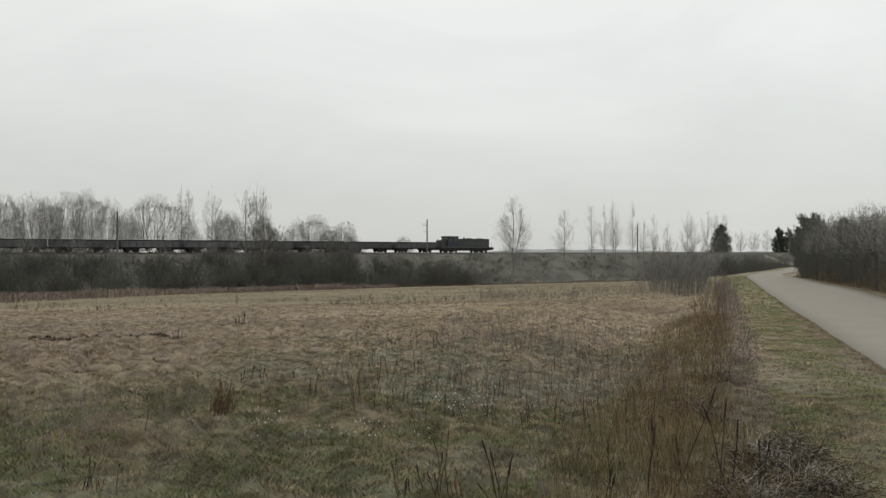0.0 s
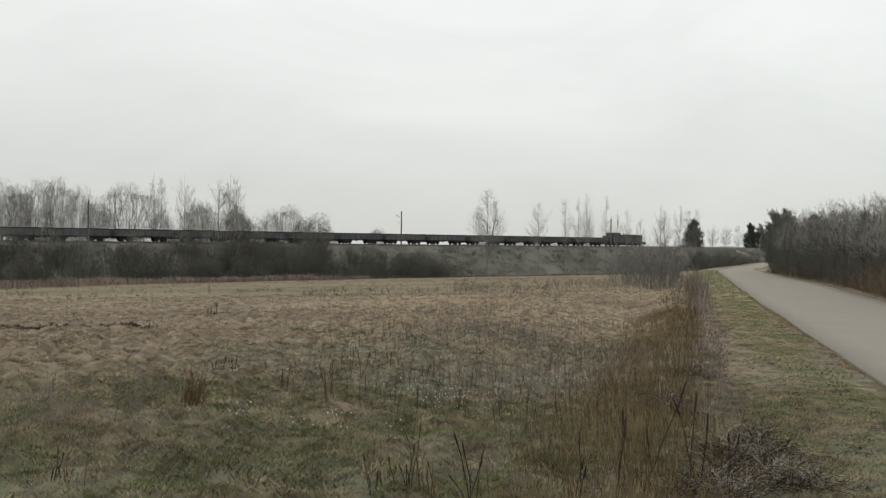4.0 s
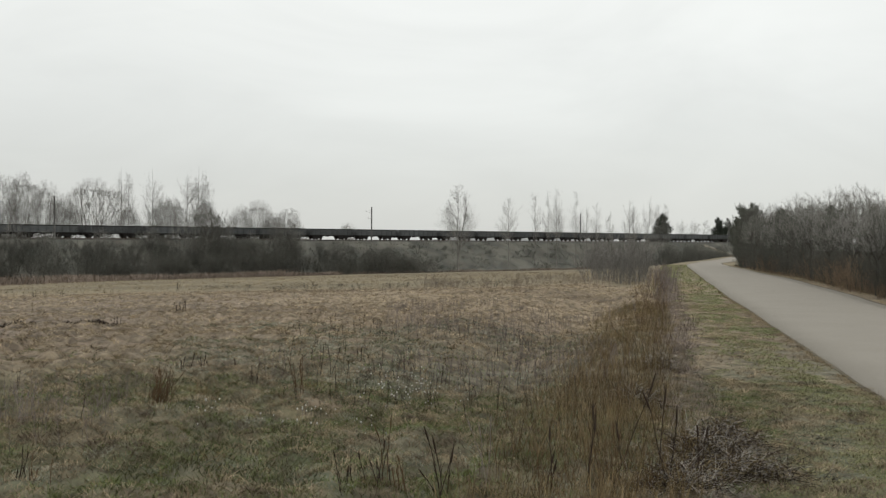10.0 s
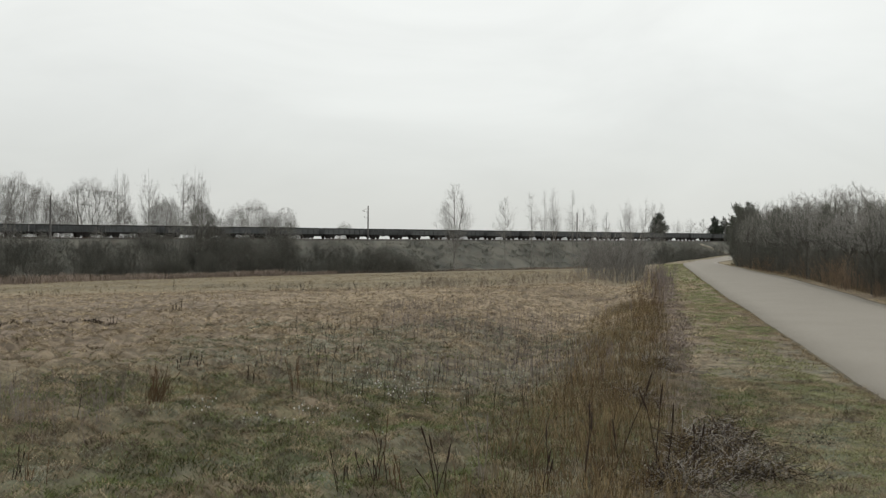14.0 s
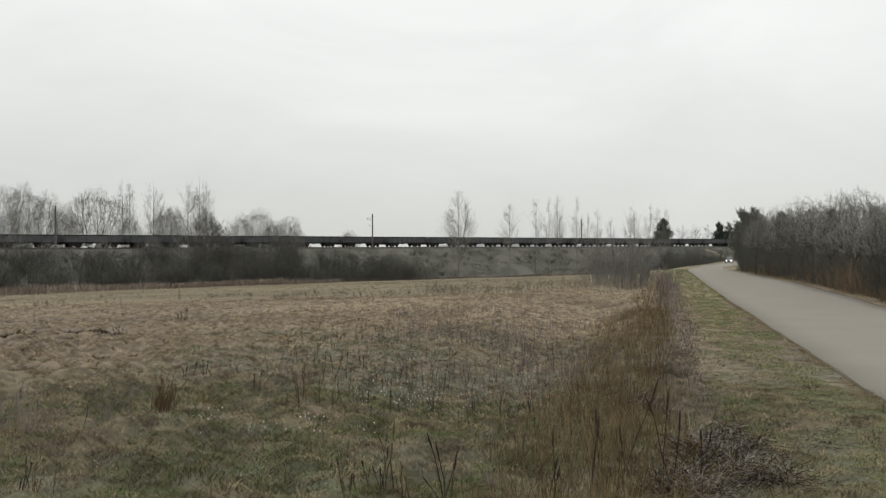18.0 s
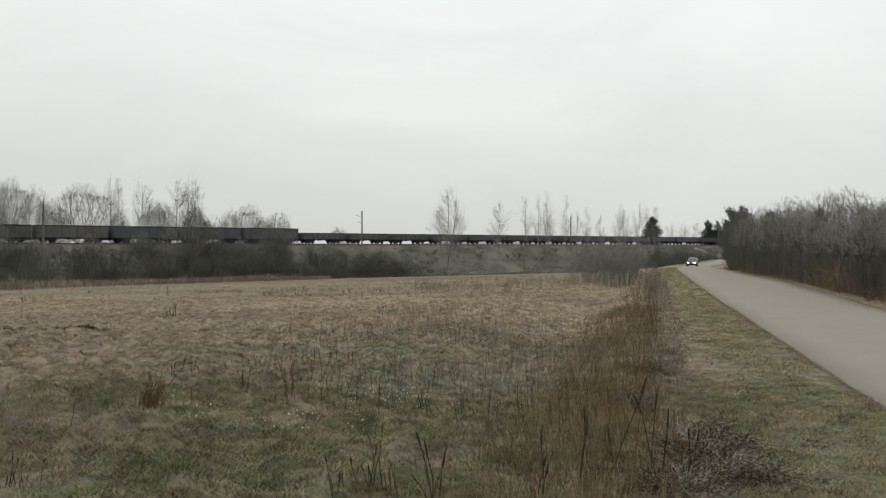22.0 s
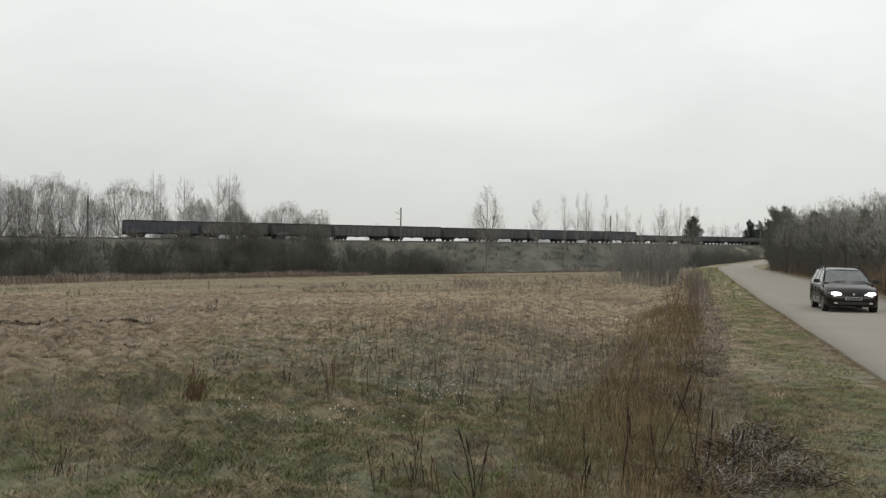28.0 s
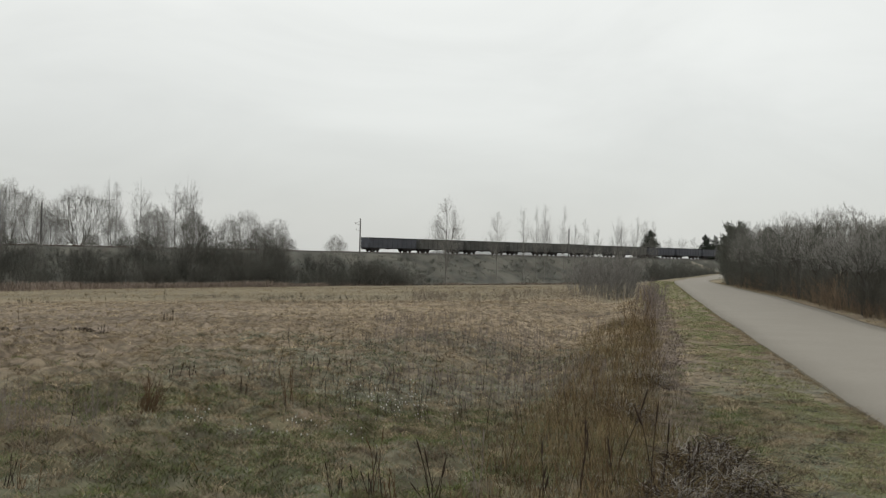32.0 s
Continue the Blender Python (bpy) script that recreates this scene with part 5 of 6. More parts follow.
x1, y1 = thinned_by(strip_places(1400, 5.5, 14, 2.75, 4.7), 0.9, 3.0, -0.08)
x2, y2 = thinned_by(strip_places(900, 13, 32, 2.7, 4.4), 0.6, 3.0, -0.1)
x3, y3 = thinned_by(strip_places(300, 28, 75, 2.6, 4.2), 0.4, 3.0, -0.15)
weed_strip = build("dry_weed_strip", *joined([stems(rng_d, x1[::2], y1[::2], 0.44, 0.0019, 6, 0.18, 0.22), stems(rng_d, x2[::2], y2[::2], 0.56, 0.003, 7, 0.18, 0.2), stems(rng_d, x3[::2], y3[::2], 0.75, 0.006, 7, 0.25, 0.2)]), M_WEED)
rusty = build("rusty_weed_strip", *joined([stems(rng_d, x1[1::2], y1[1::2], 0.38, 0.0021, 6, 0.18, 0.22), stems(rng_d, x2[1::2], y2[1::2], 0.5, 0.003, 7, 0.18, 0.2), stems(rng_d, x3[1::2], y3[1::2], 0.65, 0.006, 7, 0.25, 0.2)]), M_RUST)
tagged(rusty, "dark rusty dead stems among the paler weeds", "weeds", kind="stuff")
tagged(weed_strip, "dense belt of tall rust-brown dead weeds beside the road", "weeds", kind="stuff")
gx1, gy1 = tufted(rng_d, *thinned_by(strip_places(1700, 5.5, 34, 2.6, 4.9), 0.7, 3.0, -0.2), 10, 0.14)
tagged(build("strip_thatch", *blades(rng_d, gx1, gy1, 0.32, 0.0026, 0.75), M_THATCH), "rust-brown dead grass between the weeds", "grass", kind="stuff")
x1, y1 = wedge(rng_d, 260, -6, 12, 11, 24)
x2, y2 = wedge(rng_d, 170, -24, 10, 9, 60)
x3, y3 = tufted(rng_d, *thinned_by(wedge(rng_d, 130, -24, 8, 58, 76), 0.1, 8.0, 0.02), 9, 0.35)
x3b, y3b = tufted(rng_d, *thinned_by(wedge(rng_d, 130, 2, 15, 58, 84), 0.14, 8.0, -0.1), 9, 0.7)
h3b = np.repeat(rng_d.uniform(0.25, 0.85, len(x3b) // 9), 9)
sparse = build("field_weeds", *joined([stems(rng_d, x1, y1, 0.36, 0.0035, 4), stems(rng_d, x2, y2, 0.3, 0.004, 4), stems(rng_d, x3, y3, 0.36, 0.005, 4, 0.3, 0.4)]), M_DARKWEED)
tagged(build("brown_field_weeds", *stems(rng_d, x3b, y3b, h3b, 0.006, 6, 0.3, 0.3), M_REED), "clumps of pale brown dead weeds at the far field edge", "weeds", kind="stuff")
tagged(sparse, "scattered dark dead weed stalks across the meadow", "weeds", kind="stuff")
x4, y4 = thinned_by(wedge(rng_d, 1900, 0, 14.5, 14, 32), 0.25, 5.0, -0.05)
x5, y5 = wedge(rng_d, 130, -25, -14, 9, 13)


def by_bearing(n, mean, spread, d0, d1):
    az, d = np.radians(rng_d.normal(mean, spread, n)), rng_d.uniform(d0, d1, n)
    return d * np.sin(az), d * np.cos(az)


x6, y6 = by_bearing(20, 13.9, 0.75, 70, 84)
corner = [(a, b, gz(a, b), h) for a, b, h in zip(x6, y6, rng_d.uniform(2.0, 3.9, 20))]
x7, y7 = by_bearing(130, 16.0, 0.45, 36, 80)
tagged(build("corner_shrubs", *scatter([bush(s, 1.0, 9, 9, 0.26, 0.003, 3) for s in (67, 68, 69)], corner, rng_d), M_TWIG), "upright grey leafless shrubs at the field corner", "shrubs", kind="stuff")
tagged(build("field_shrubs", *stems(rng_d, x7, y7, 1.1, 0.009, 7, 0.22), M_PURPLE), "thin mauve-grey bare shrubs at the field corner", "shrubs", kind="stuff")
tagged(build("mauve_weeds", *joined([stems(rng_d, x4, y4, 0.38, 0.0036, 6), stems(rng_d, x5, y5, 0.4, 0.0024, 6)]), M_PURPLE), "thin mauve-grey dead weeds in the damp part of the meadow", "weeds", kind="stuff")
s_r = np.r_[rng_d.uniform(10, 116, 3000), rng_d.uniform(110, 285, 1300)]
q_r = np.r_[np.interp(s_r[:3000], (20, 50, 116), (92, 130, 170)), np.full(1300, 176.0)]
q_r = q_r + (np.r_[np.full(3000, 180.0), np.full(1300, 185.0)] - q_r) * rng_d.uniform(0, 1, 4300)
reed_h = np.array([max(0.3, 1.1 + 1.2 * noise.noise(Vector((a * 0.13, b * 0.08, 9)))) for a, b in zip(s_r, q_r)]) * np.where(s_r > 116, 0.6, 1.0)
rx, ry = tufted(rng_d, ALONG.x * s_r + ACROSS.x * q_r, ALONG.y * s_r + ACROSS.y * q_r, 9, 0.6)
tagged(build("reed_belt", *blades(rng_d, rx, ry, np.repeat(reed_h, 9), 0.03, 0.9), M_REED), "belt of pale brown reeds at the foot of the embankment", "reeds", kind="stuff")
# ---------- the goods train ----------
# Grimy steel, raised in tone to put distance haze into the wagons.
M_LOWBODY = material("grimy_dark_wagon_steel", (0.1, 0.108, 0.11), 0.75, 0.1, second=(0.074, 0.08, 0.082), scale=0.5, fine=(0.05, 0.047, 0.045), fine_scale=2.5, vary=0.25)
M_TALLBODY = material("dark_grey_green_wagon_paint", (0.095, 0.103, 0.098), 0.7, 0.1, second=(0.07, 0.076, 0.073), scale=0.5, fine=(0.07, 0.05, 0.04), fine_scale=2.5, vary=0.2)
M_BLUEBODY = material("faded_blue_wagon_paint", (0.082, 0.093, 0.112), 0.7, 0.1, second=(0.062, 0.071, 0.087), scale=0.5, fine=(0.07, 0.055, 0.05), fine_scale=2.5, vary=0.12)
# Sooty gear, also lightened in its colour for the haze.
M_UNDER = material("sooty_running_gear", (0.04, 0.04, 0.04), 0.8, 0.3, second=(0.04, 0.034, 0.03), scale=2.0)
M_WHEEL = material("worn_wheel_steel", (0.06, 0.05, 0.045), 0.5, 0.8)
M_LOCO = material("dark_green_locomotive_paint", (0.03, 0.042, 0.04), 0.45, 0.1, second=(0.022, 0.03, 0.03), scale=0.6, fine=(0.05, 0.045, 0.04), fine_scale=3.0, spec=0.5)
M_LOCOBLUE = material("dark_blue_cab_paint", (0.03, 0.038, 0.06), 0.45, 0.1, spec=0.5)
M_CABGLASS = material("cab_window_glass", (0.02, 0.024, 0.026), 0.08, 0.0, spec=0.8)
M_RED = material("dull_red_buffer_paint", (0.09, 0.03, 0.025), 0.6)
M_LAMP = material("headlamp_glass", (0.6, 0.6, 0.55), 0.15, spec=0.8)


def wheel_mesh(r):
    bm = bmesh.new()
    tube(bm, (0, -0.07, 0), (0, 0.07, 0), r, sides=16)
    tube(bm, (0, -0.09, 0), (0, 0.03, 0), r * 0.3, sides=8)
    ob = part("wheel", bm, M_WHEEL, None)
    data = ob.data
    bpy.data.objects.remove(ob)
    return data


WHEEL = wheel_mesh(0.475)


def bogie(parent, x, axles, name="bogie", gap=1.6):
    """A bogie frame with springs, and its wheels on it."""
    bm = bmesh.new()
    half = (axles - 1) * gap / 2
    for y in (-1.0, 1.0):
        box(bm, (half * 2 + 1.5, 0.16, 0.56), (0, y, 0.66), 0.03, (0.72, 1.0))
        for k in range(axles):
            box(bm, (0.3, 0.2, 0.3), (-half + k * gap, y, 0.5), 0.04)
        tube(bm, (-0.4, y, 0.5), (-0.4, y, 0.85), 0.13, sides=8)
    box(bm, (0.5, 2.0, 0.25), (0, 0, 0.82), 0.03)
    b = part(name, bm, M_UNDER, parent)
    b.location = (x, 0, 0)
    for k in range(axles):
        for y in (-0.78, 0.78):
            w = new("wheel", WHEEL)
            w.parent = b
            w.location = (-half + k * gap, y, 0.475)
    return b


def coupler(parent, x):
    s = 1 if x > 0 else -1
    bm = bmesh.new()
    box(bm, (0.75, 0.22, 0.22), (x - s * 0.35, 0, 1.0), 0.03)
    box(bm, (0.28, 0.36, 0.34), (x - s * 0.1, 0.04, 1.0), 0.05)
    return part("coupler", bm, M_UNDER, parent)


def make_wagon(pitch, top, mat, label, ribs):
    """An open goods wagon: ribbed body over a frame on two bogies."""
    w = new("goods_wagon")
    half = pitch / 2 - 0.55
    low = top < 3
    floor = 1.12
    bm = bmesh.new()
    for y in (-1.5, 1.5):
        box(bm, (half * 2, 0.08, top - floor), (0, y, (top + floor) / 2), 0.01)
    part("side_wall", bm, mat, w)
    for x in (-half, half):
        bm = bmesh.new()
        box(bm, (0.09, 3.0, top - floor), (x, 0, (top + floor) / 2), 0.01)
        part("end_wall", bm, mat, w)
    bm = bmesh.new()
    box(bm, (half * 2, 2.9, 0.1), (0, 0, floor + 0.02), 0.0)
    part("floor", bm, M_UNDER, w)
    bm = bmesh.new()
    box(bm, (half * 2 + 0.1, 0.5, 0.24), (0, 0, floor - 0.14), 0.02)
    for y in (-1.4, 1.4):
        box(bm, (half * 2, 0.12, 0.16), (0, y, floor - 0.08), 0.01)
    box(bm, (half * 2 - 0.6, 2.8, 0.3), (0, 0, floor - 0.12), 0.0, (0.96, 0.96))
    for x in (-half + 0.1, half - 0.1):
        box(bm, (0.6, 2.6, 0.45), (x, 0, floor - 0.3), 0.02, (0.5, 0.9))
    part("underframe", bm, M_UNDER, w)
    bm = bmesh.new()
    for y in (-1.54, 1.54):
        box(bm, (half * 2 + 0.06, 0.14, 0.2), (0, y, top - 0.02), 0.02)
    for x in (-half - 0.02, half + 0.02):
        box(bm, (0.12, 3.1, 0.12), (x, 0, top), 0.02)
    part("top_rim", bm, M_UNDER, w)
    rib = None
    for k in range(ribs + 1):
        x = -half + 0.06 + (half * 2 - 0.12) * k / ribs
        for y in (-1.58, 1.58):
            if rib is None:
                bm = bmesh.new()
                box(bm, (0.14, 0.1, top - floor - 0.04), (0, 0, 0), 0.015)
                rib = part("rib", bm, mat, w)
                rib.location = (x, y, (top + floor) / 2 - 0.04)
            else:
                twin(rib, w, pose(x, y, (top + floor) / 2 - 0.04))
    bm = bmesh.new()
    tube(bm, (-0.5, 0.5, 0.86), (0.45, 0.5, 0.86), 0.14, sides=10)
    part("brake_cylinder", bm, M_UNDER, w)
    for x in (-1, 1):
        bogie(w, x * (half - 2.5), 2, "bogie", 1.9)
        coupler(w, x * pitch / 2)
        bm = bmesh.new()
        for z in (1.2, 1.55, 1.9, 2.25):
            tube(bm, (x * (half - 0.05), -1.62, z), (x * (half - 0.45), -1.62, z), 0.015, sides=5)
        for dx in (0.05, 0.45):
            tube(bm, (x * (half - dx), -1.62, 1.05), (x * (half - dx), -1.62, 2.35), 0.02, sides=5)
        part("ladder", bm, M_UNDER, w)
    return tagged(w, label, "wagon", "wagons of the goods train")


def make_loco():
    """A diesel shunter: long bonnet, cab with raised roof, short bonnet, on two three-axle bogies. Its front is +x."""
    L = new("diesel_locomotive")
    bm = bmesh.new()
    box(bm, (17.2, 2.9, 0.28), (0, 0, 1.3), 0.03)
    part("platform", bm, M_UNDER, L)
    bm = bmesh.new()
    box(bm, (10.6, 1.9, 2.15), (2.6, 0, 2.5), 0.12)
    for k in range(5):
        box(bm, (0.9, 1.96, 0.8), (-1.4 + k * 1.9, 0, 2.7), 0.02)
    part("long_bonnet", bm, M_LOCO, L)
    for x, wd, hh in ((5.3, 1.6, 0.16), (1.8, 1.2, 0.2)):
        bm = bmesh.new()
        box(bm, (wd, 1.3, hh), (x, 0, 3.62), 0.05)
        part("roof_fan_cover", bm, M_UNDER, L)
    bm = bmesh.new()
    tube(bm, (0.1, 0, 3.5), (0.1, 0, 3.95), 0.2, sides=10)
    part("exhaust", bm, M_UNDER, L)
    bm = bmesh.new()
    box(bm, (3.4, 2.85, 2.45), (-4.5, 0, 2.65), 0.1)
    cab = part("cab", bm, M_LOCOBLUE, L, "dark blue driver's cab")
    for x in (-5.3, -3.7):
        for y in (-1.44, 1.44):
            bm = bmesh.new()
            box(bm, (1.05, 0.05, 0.8), (x, y, 3.3), 0.02)
            part("cab_window", bm, M_CABGLASS, cab)
    for x in (-2.78, -6.22):
        bm = bmesh.new()
        box(bm, (0.05, 2.2, 0.55), (x, 0, 3.62), 0.02)
        part("cab_window", bm, M_CABGLASS, cab)
    bm = bmesh.new()
    box(bm, (3.7, 2.95, 0.4), (-4.5, 0, 4.0), 0.18)
    part("cab_roof", bm, M_LOCO, L)
    bm = bmesh.new()
    box(bm, (2.0, 1.9, 1.75), (-7.3, 0, 2.3), 0.12)
    part("short_bonnet", bm, M_LOCO, L)
    bm = bmesh.new()
    box(bm, (3.6, 2.3, 0.75), (0, 0, 0.82), 0.1)
    part("fuel_tank", bm, M_UNDER, L)
    for y in (-1.3, 1.3):
        bm = bmesh.new()
        box(bm, (17.0, 0.1, 0.75), (0, y, 0.95), 0.03, (0.94, 1.0))
        part("side_skirt", bm, M_UNDER, L)
    for x in (-5.0, 5.0):
        bogie(L, x, 3, "bogie", 1.85)
    for y in (-1.46, 1.46):
        bm = bmesh.new()
        box(bm, (16.8, 0.03, 0.1), (0, y, 1.36), 0.0)
        part("pale_stripe", bm, M_SLEEPER, L, "pale stripe along the platform edge")
    for x in (-9.4, 9.4):
        coupler(L, x)
    for x in (-8.68, 8.68):
        bm = bmesh.new()
        box(bm, (0.16, 2.9, 0.7), (x, 0, 1.05), 0.03)
        part("buffer_beam", bm, M_RED, L)
        for y in (-0.95, 0.95):
            bm = bmesh.new()
            tube(bm, (x, y, 1.08), (x + (0.6 if x > 0 else -0.6), y, 1.08), 0.13, sides=8)
            tube(bm, (x + (0.55 if x > 0 else -0.55), y, 1.08), (x + (0.64 if x > 0 else -0.64), y, 1.08), 0.24, sides=10)
            part("buffer", bm, M_UNDER, L)
    for x in (7.95, -8.35):
        bm = bmesh.new()
        tube(bm, (x - 0.05, 0, 3.2), (x + 0.12, 0, 3.2), 0.2, sides=10)
        part("headlamp", bm, M_LAMP, L)
    rail_post = None
    for k in range(8):
        for y in (-1.4, 1.4):
            if rail_post is None:
                bm = bmesh.new()
                tube(bm, (0, 0, 0), (0, 0, 0.95), 0.022, sides=5)
                rail_post = part("handrail_post", bm, M_SLEEPER, L)
                rail_post.location = (-2.2 + k * 1.5, y, 1.44)
            else:
                twin(rail_post, L, pose(-2.2 + k * 1.5, y, 1.44))
    for y in (-1.4, 1.4):
        bm = bmesh.new()
        tube(bm, (-2.4, y, 2.39), (8.4, y, 2.39), 0.022, sides=5)
        part("handrail", bm, M_SLEEPER, L)
    return tagged(L, "dark green and blue diesel shunting locomotive hauling the train", "locomotive")


SPEED = 18.1
TRAIN = []
loco = make_loco()
TRAIN.append((loco, 158.2))
LOW_PITCH = 13.545
low_wagon = make_wagon(LOW_PITCH, 2.52, M_LOWBODY, "low open goods wagon of grimy dark steel", 8)
TRAIN.append((low_wagon, 148.8 - LOW_PITCH / 2))
for k in range(1, 31):
    TRAIN.append((copy_thing(low_wagon, Matrix()), 148.8 - LOW_PITCH * (k + 0.5)))
end = 148.8 - LOW_PITCH * 31
blue_wagon = make_wagon(15.4, 3.5, M_BLUEBODY, "tall open goods wagon in faded blue paint", 9)
grey_wagon = make_wagon(15.4, 3.5, M_TALLBODY, "tall open goods wagon in dark grey-green paint", 9)
long_wagon = make_wagon(16.75, 3.6, M_TALLBODY, "long tall dark grey-green goods wagon near the train's tail", 10)
last_wagon = make_wagon(16.75, 3.6, M_BLUEBODY, "long tall faded blue goods wagon at the train's tail", 10)
for k, (kind, pitch) in enumerate([(blue_wagon, 15.4)] * 3 + [(grey_wagon, 15.4)] * 2 + [(long_wagon, 16.75)] * 4 + [(last_wagon, 16.75)]):
    used = any(o is kind for o, _ in TRAIN)
    TRAIN.append((copy_thing(kind, Matrix()) if used else kind, end - pitch / 2))
    end -= pitch

# ---------- the car ----------
M_PAINT = material("dark_maroon_car_paint", (0.016, 0.005, 0.005), 0.16, 0.0, second=(0.006, 0.0035, 0.004), scale=1.0, fine=(0.012, 0.008, 0.008), fine_scale=8, spec=0.35, coat=0.0)
M_PLASTIC = material("black_trim_plastic", (0.018, 0.018, 0.018), 0.55)
M_TYRE = material("tyre_rubber", (0.02, 0.02, 0.02), 0.85)
M_RIM = material("silver_wheel_trim", (0.38, 0.38, 0.38), 0.35, 0.7)
M_PLATE = material("dirty_white_plate", (0.3, 0.3, 0.29), 0.5)
M_BAR = material("plate_marks", (0.03, 0.03, 0.035), 0.6)
M_SEAT = material("dark_seat_cloth", (0.03, 0.03, 0.032), 0.9)
M_CHROME = material("chrome_strip", (0.55, 0.55, 0.55), 0.2, 0.9)
M_HEAD = glow("lit_headlight", (1.0, 0.98, 0.92), 9.0)
M_AMBER = material("clear_indicator_lens", (0.3, 0.24, 0.2), 0.2, spec=0.6)
M_TAIL = material("red_tail_lens", (0.35, 0.02, 0.02), 0.25)


def glass_material():
    m = bpy.data.materials.new("tinted_car_glass")
    m.use_nodes = True
    b = m.node_tree.nodes["Principled BSDF"]
    b.inputs["Base Color"].default_value = (0.28, 0.31, 0.3, 1)
    b.inputs["Roughness"].default_value, b.inputs["Transmission Weight"].default_value, b.inputs["IOR"].default_value = 0.03, 0.75, 1.45
    return m


M_GLASS = glass_material()


def loft(bm, sections):
    """Skins a row of closed sections with the same number of points, with caps."""
    rings = [[bm.verts.new(p) for p in sec] for sec in sections]
    n = len(rings[0])
    for a, b in zip(rings[:-1], rings[1:]):
        for k in range(n):
            bm.faces.new((a[k], a[(k + 1) % n], b[(k + 1) % n], b[k]))
    bm.faces.new(rings[0][::-1])
    bm.faces.new(rings[-1])
    bmesh.ops.recalc_face_normals(bm, faces=bm.faces[:])


AXLES = (1.30, -1.28)


def make_car():
    car = new("estate_car")
    xs = sorted({round(v, 3) for v in list(np.linspace(-2.14, 2.12, 30)) + [a + o for a in AXLES for o in (-0.36, -0.33, -0.27, -0.18, -0.09, 0, 0.09, 0.18, 0.27, 0.33, 0.36)]})
    secs = []
    for x in xs:
        w = float(np.interp(x, (-2.14, -2.05, -1.6, 0.7, 1.4, 1.75, 1.95, 2.07, 2.12), (0.76, 0.81, 0.84, 0.845, 0.835, 0.8, 0.73, 0.62, 0.5)))
        belt = float(np.interp(x, (-2.14, -2.05, -1.6, 0.3, 0.85, 1.5, 1.95, 2.06, 2.12), (0.86, 0.97, 0.98, 0.94, 0.92, 0.84, 0.74, 0.66, 0.56)))
        low = float(np.interp(x, (-2.14, -1.95, 1.9, 2.12), (0.36, 0.2, 0.19, 0.3)))
        for a in AXLES:
            if abs(x - a) < 0.345:
                low = max(low, 0.30 + math.sqrt(0.345 ** 2 - (x - a) ** 2))
        mid = max(low + 0.04, (low + belt) / 2)
        half = [(0.0, low), (w * 0.93, low), (w, min(low + 0.06, mid)), (w * 1.005, mid), (w * 0.985, max(mid + 0.01, belt - 0.1)), (w * 0.93, max(mid + 0.02, belt - 0.02)), (w * 0.6, belt + 0.025), (0.0, belt + 0.04)]
        ring = [(x, y, z) for y, z in half] + [(x, -y, z) for y, z in half[-2:0:-1]]
        secs.append(ring)
    bm = bmesh.new()
    loft(bm, secs)
    for f in bm.faces:
        f.smooth = True
    body = part("body", bm, M_PAINT, car, "dark glossy maroon bodywork")
    bm = bmesh.new()
    box(bm, (3.9, 1.2, 0.4), (0, 0, 0.42), 0.05)
    part("underbody", bm, M_PLASTIC, car)
    # glasshouse, one pane at a time, between belt and roof
    bl, br, rl, rr, wb, wr, zb, zr = 0.83, -2.08, 0.02, -1.86, 0.765, 0.585, 0.95, 1.36

    def pane(name, pts, mat, push, parent=car):
        bmp = bmesh.new()
        c = [Vector(p) for p in pts]
        nrm = (c[1] - c[0]).cross(c[2] - c[0]).normalized()
        if nrm.dot(c[0] - Vector((-0.8, 0, 1.1))) < 0:
            nrm = -nrm
        out, inn = [bmp.verts.new(p + nrm * push) for p in c], [bmp.verts.new(p + nrm * (push - 0.012)) for p in c]
        k = len(c)
        bmp.faces.new(out)
        bmp.faces.new(inn[::-1])
        for i in range(k):
            bmp.faces.new((out[i], inn[i], inn[(i + 1) % k], out[(i + 1) % k]))
        bmesh.ops.recalc_face_normals(bmp, faces=bmp.faces[:])
        return part(name, bmp, mat, parent)

    def side(u, v, y):
        """A place on a side of the glasshouse: u along (0 front), v up."""
        x0, x1 = bl + (rl - bl) * v, br + (rr - br) * v
        return (x0 + (x1 - x0) * u, y * (wb + (wr - wb) * v), zb + (zr - zb) * v)

    pane("windscreen", [(bl - 0.01, -wb * 0.93, zb), (bl - 0.01, wb * 0.93, zb), (rl, wr * 0.93, zr), (rl, -wr * 0.93, zr)], M_GLASS, 0.0)
    pane("rear_window", [(br + 0.01, -wb * 0.9, zb + 0.02), (br + 0.01, wb * 0.9, zb + 0.02), (rr, wr * 0.9, zr), (rr, -wr * 0.9, zr)], M_GLASS, 0.0)
    for y in (-1, 1):
        for u0, u1 in ((0.05, 0.345), (0.375, 0.66), (0.69, 0.96)):
            pane("side_window", [side(u0, 0.02, y), side(u1, 0.02, y), side(u1, 0.96, y), side(u0 + (0.02 if u0 < 0.1 else 0), 0.96, y)], M_GLASS, 0.0)
        for u0, u1 in ((0.0, 0.05), (0.345, 0.375), (0.66, 0.69), (0.96, 1.0)):
            pane("pillar", [side(u0, 0.0, y), side(u1, 0.0, y), side(u1, 1.0, y), side(u0, 1.0, y)], M_PAINT, 0.006)
        bmr = bmesh.new()
        tube(bmr, (rl - 0.25, y * 0.55, zr + 0.1), (rr + 0.15, y * 0.55, zr + 0.1), 0.018, sides=6)
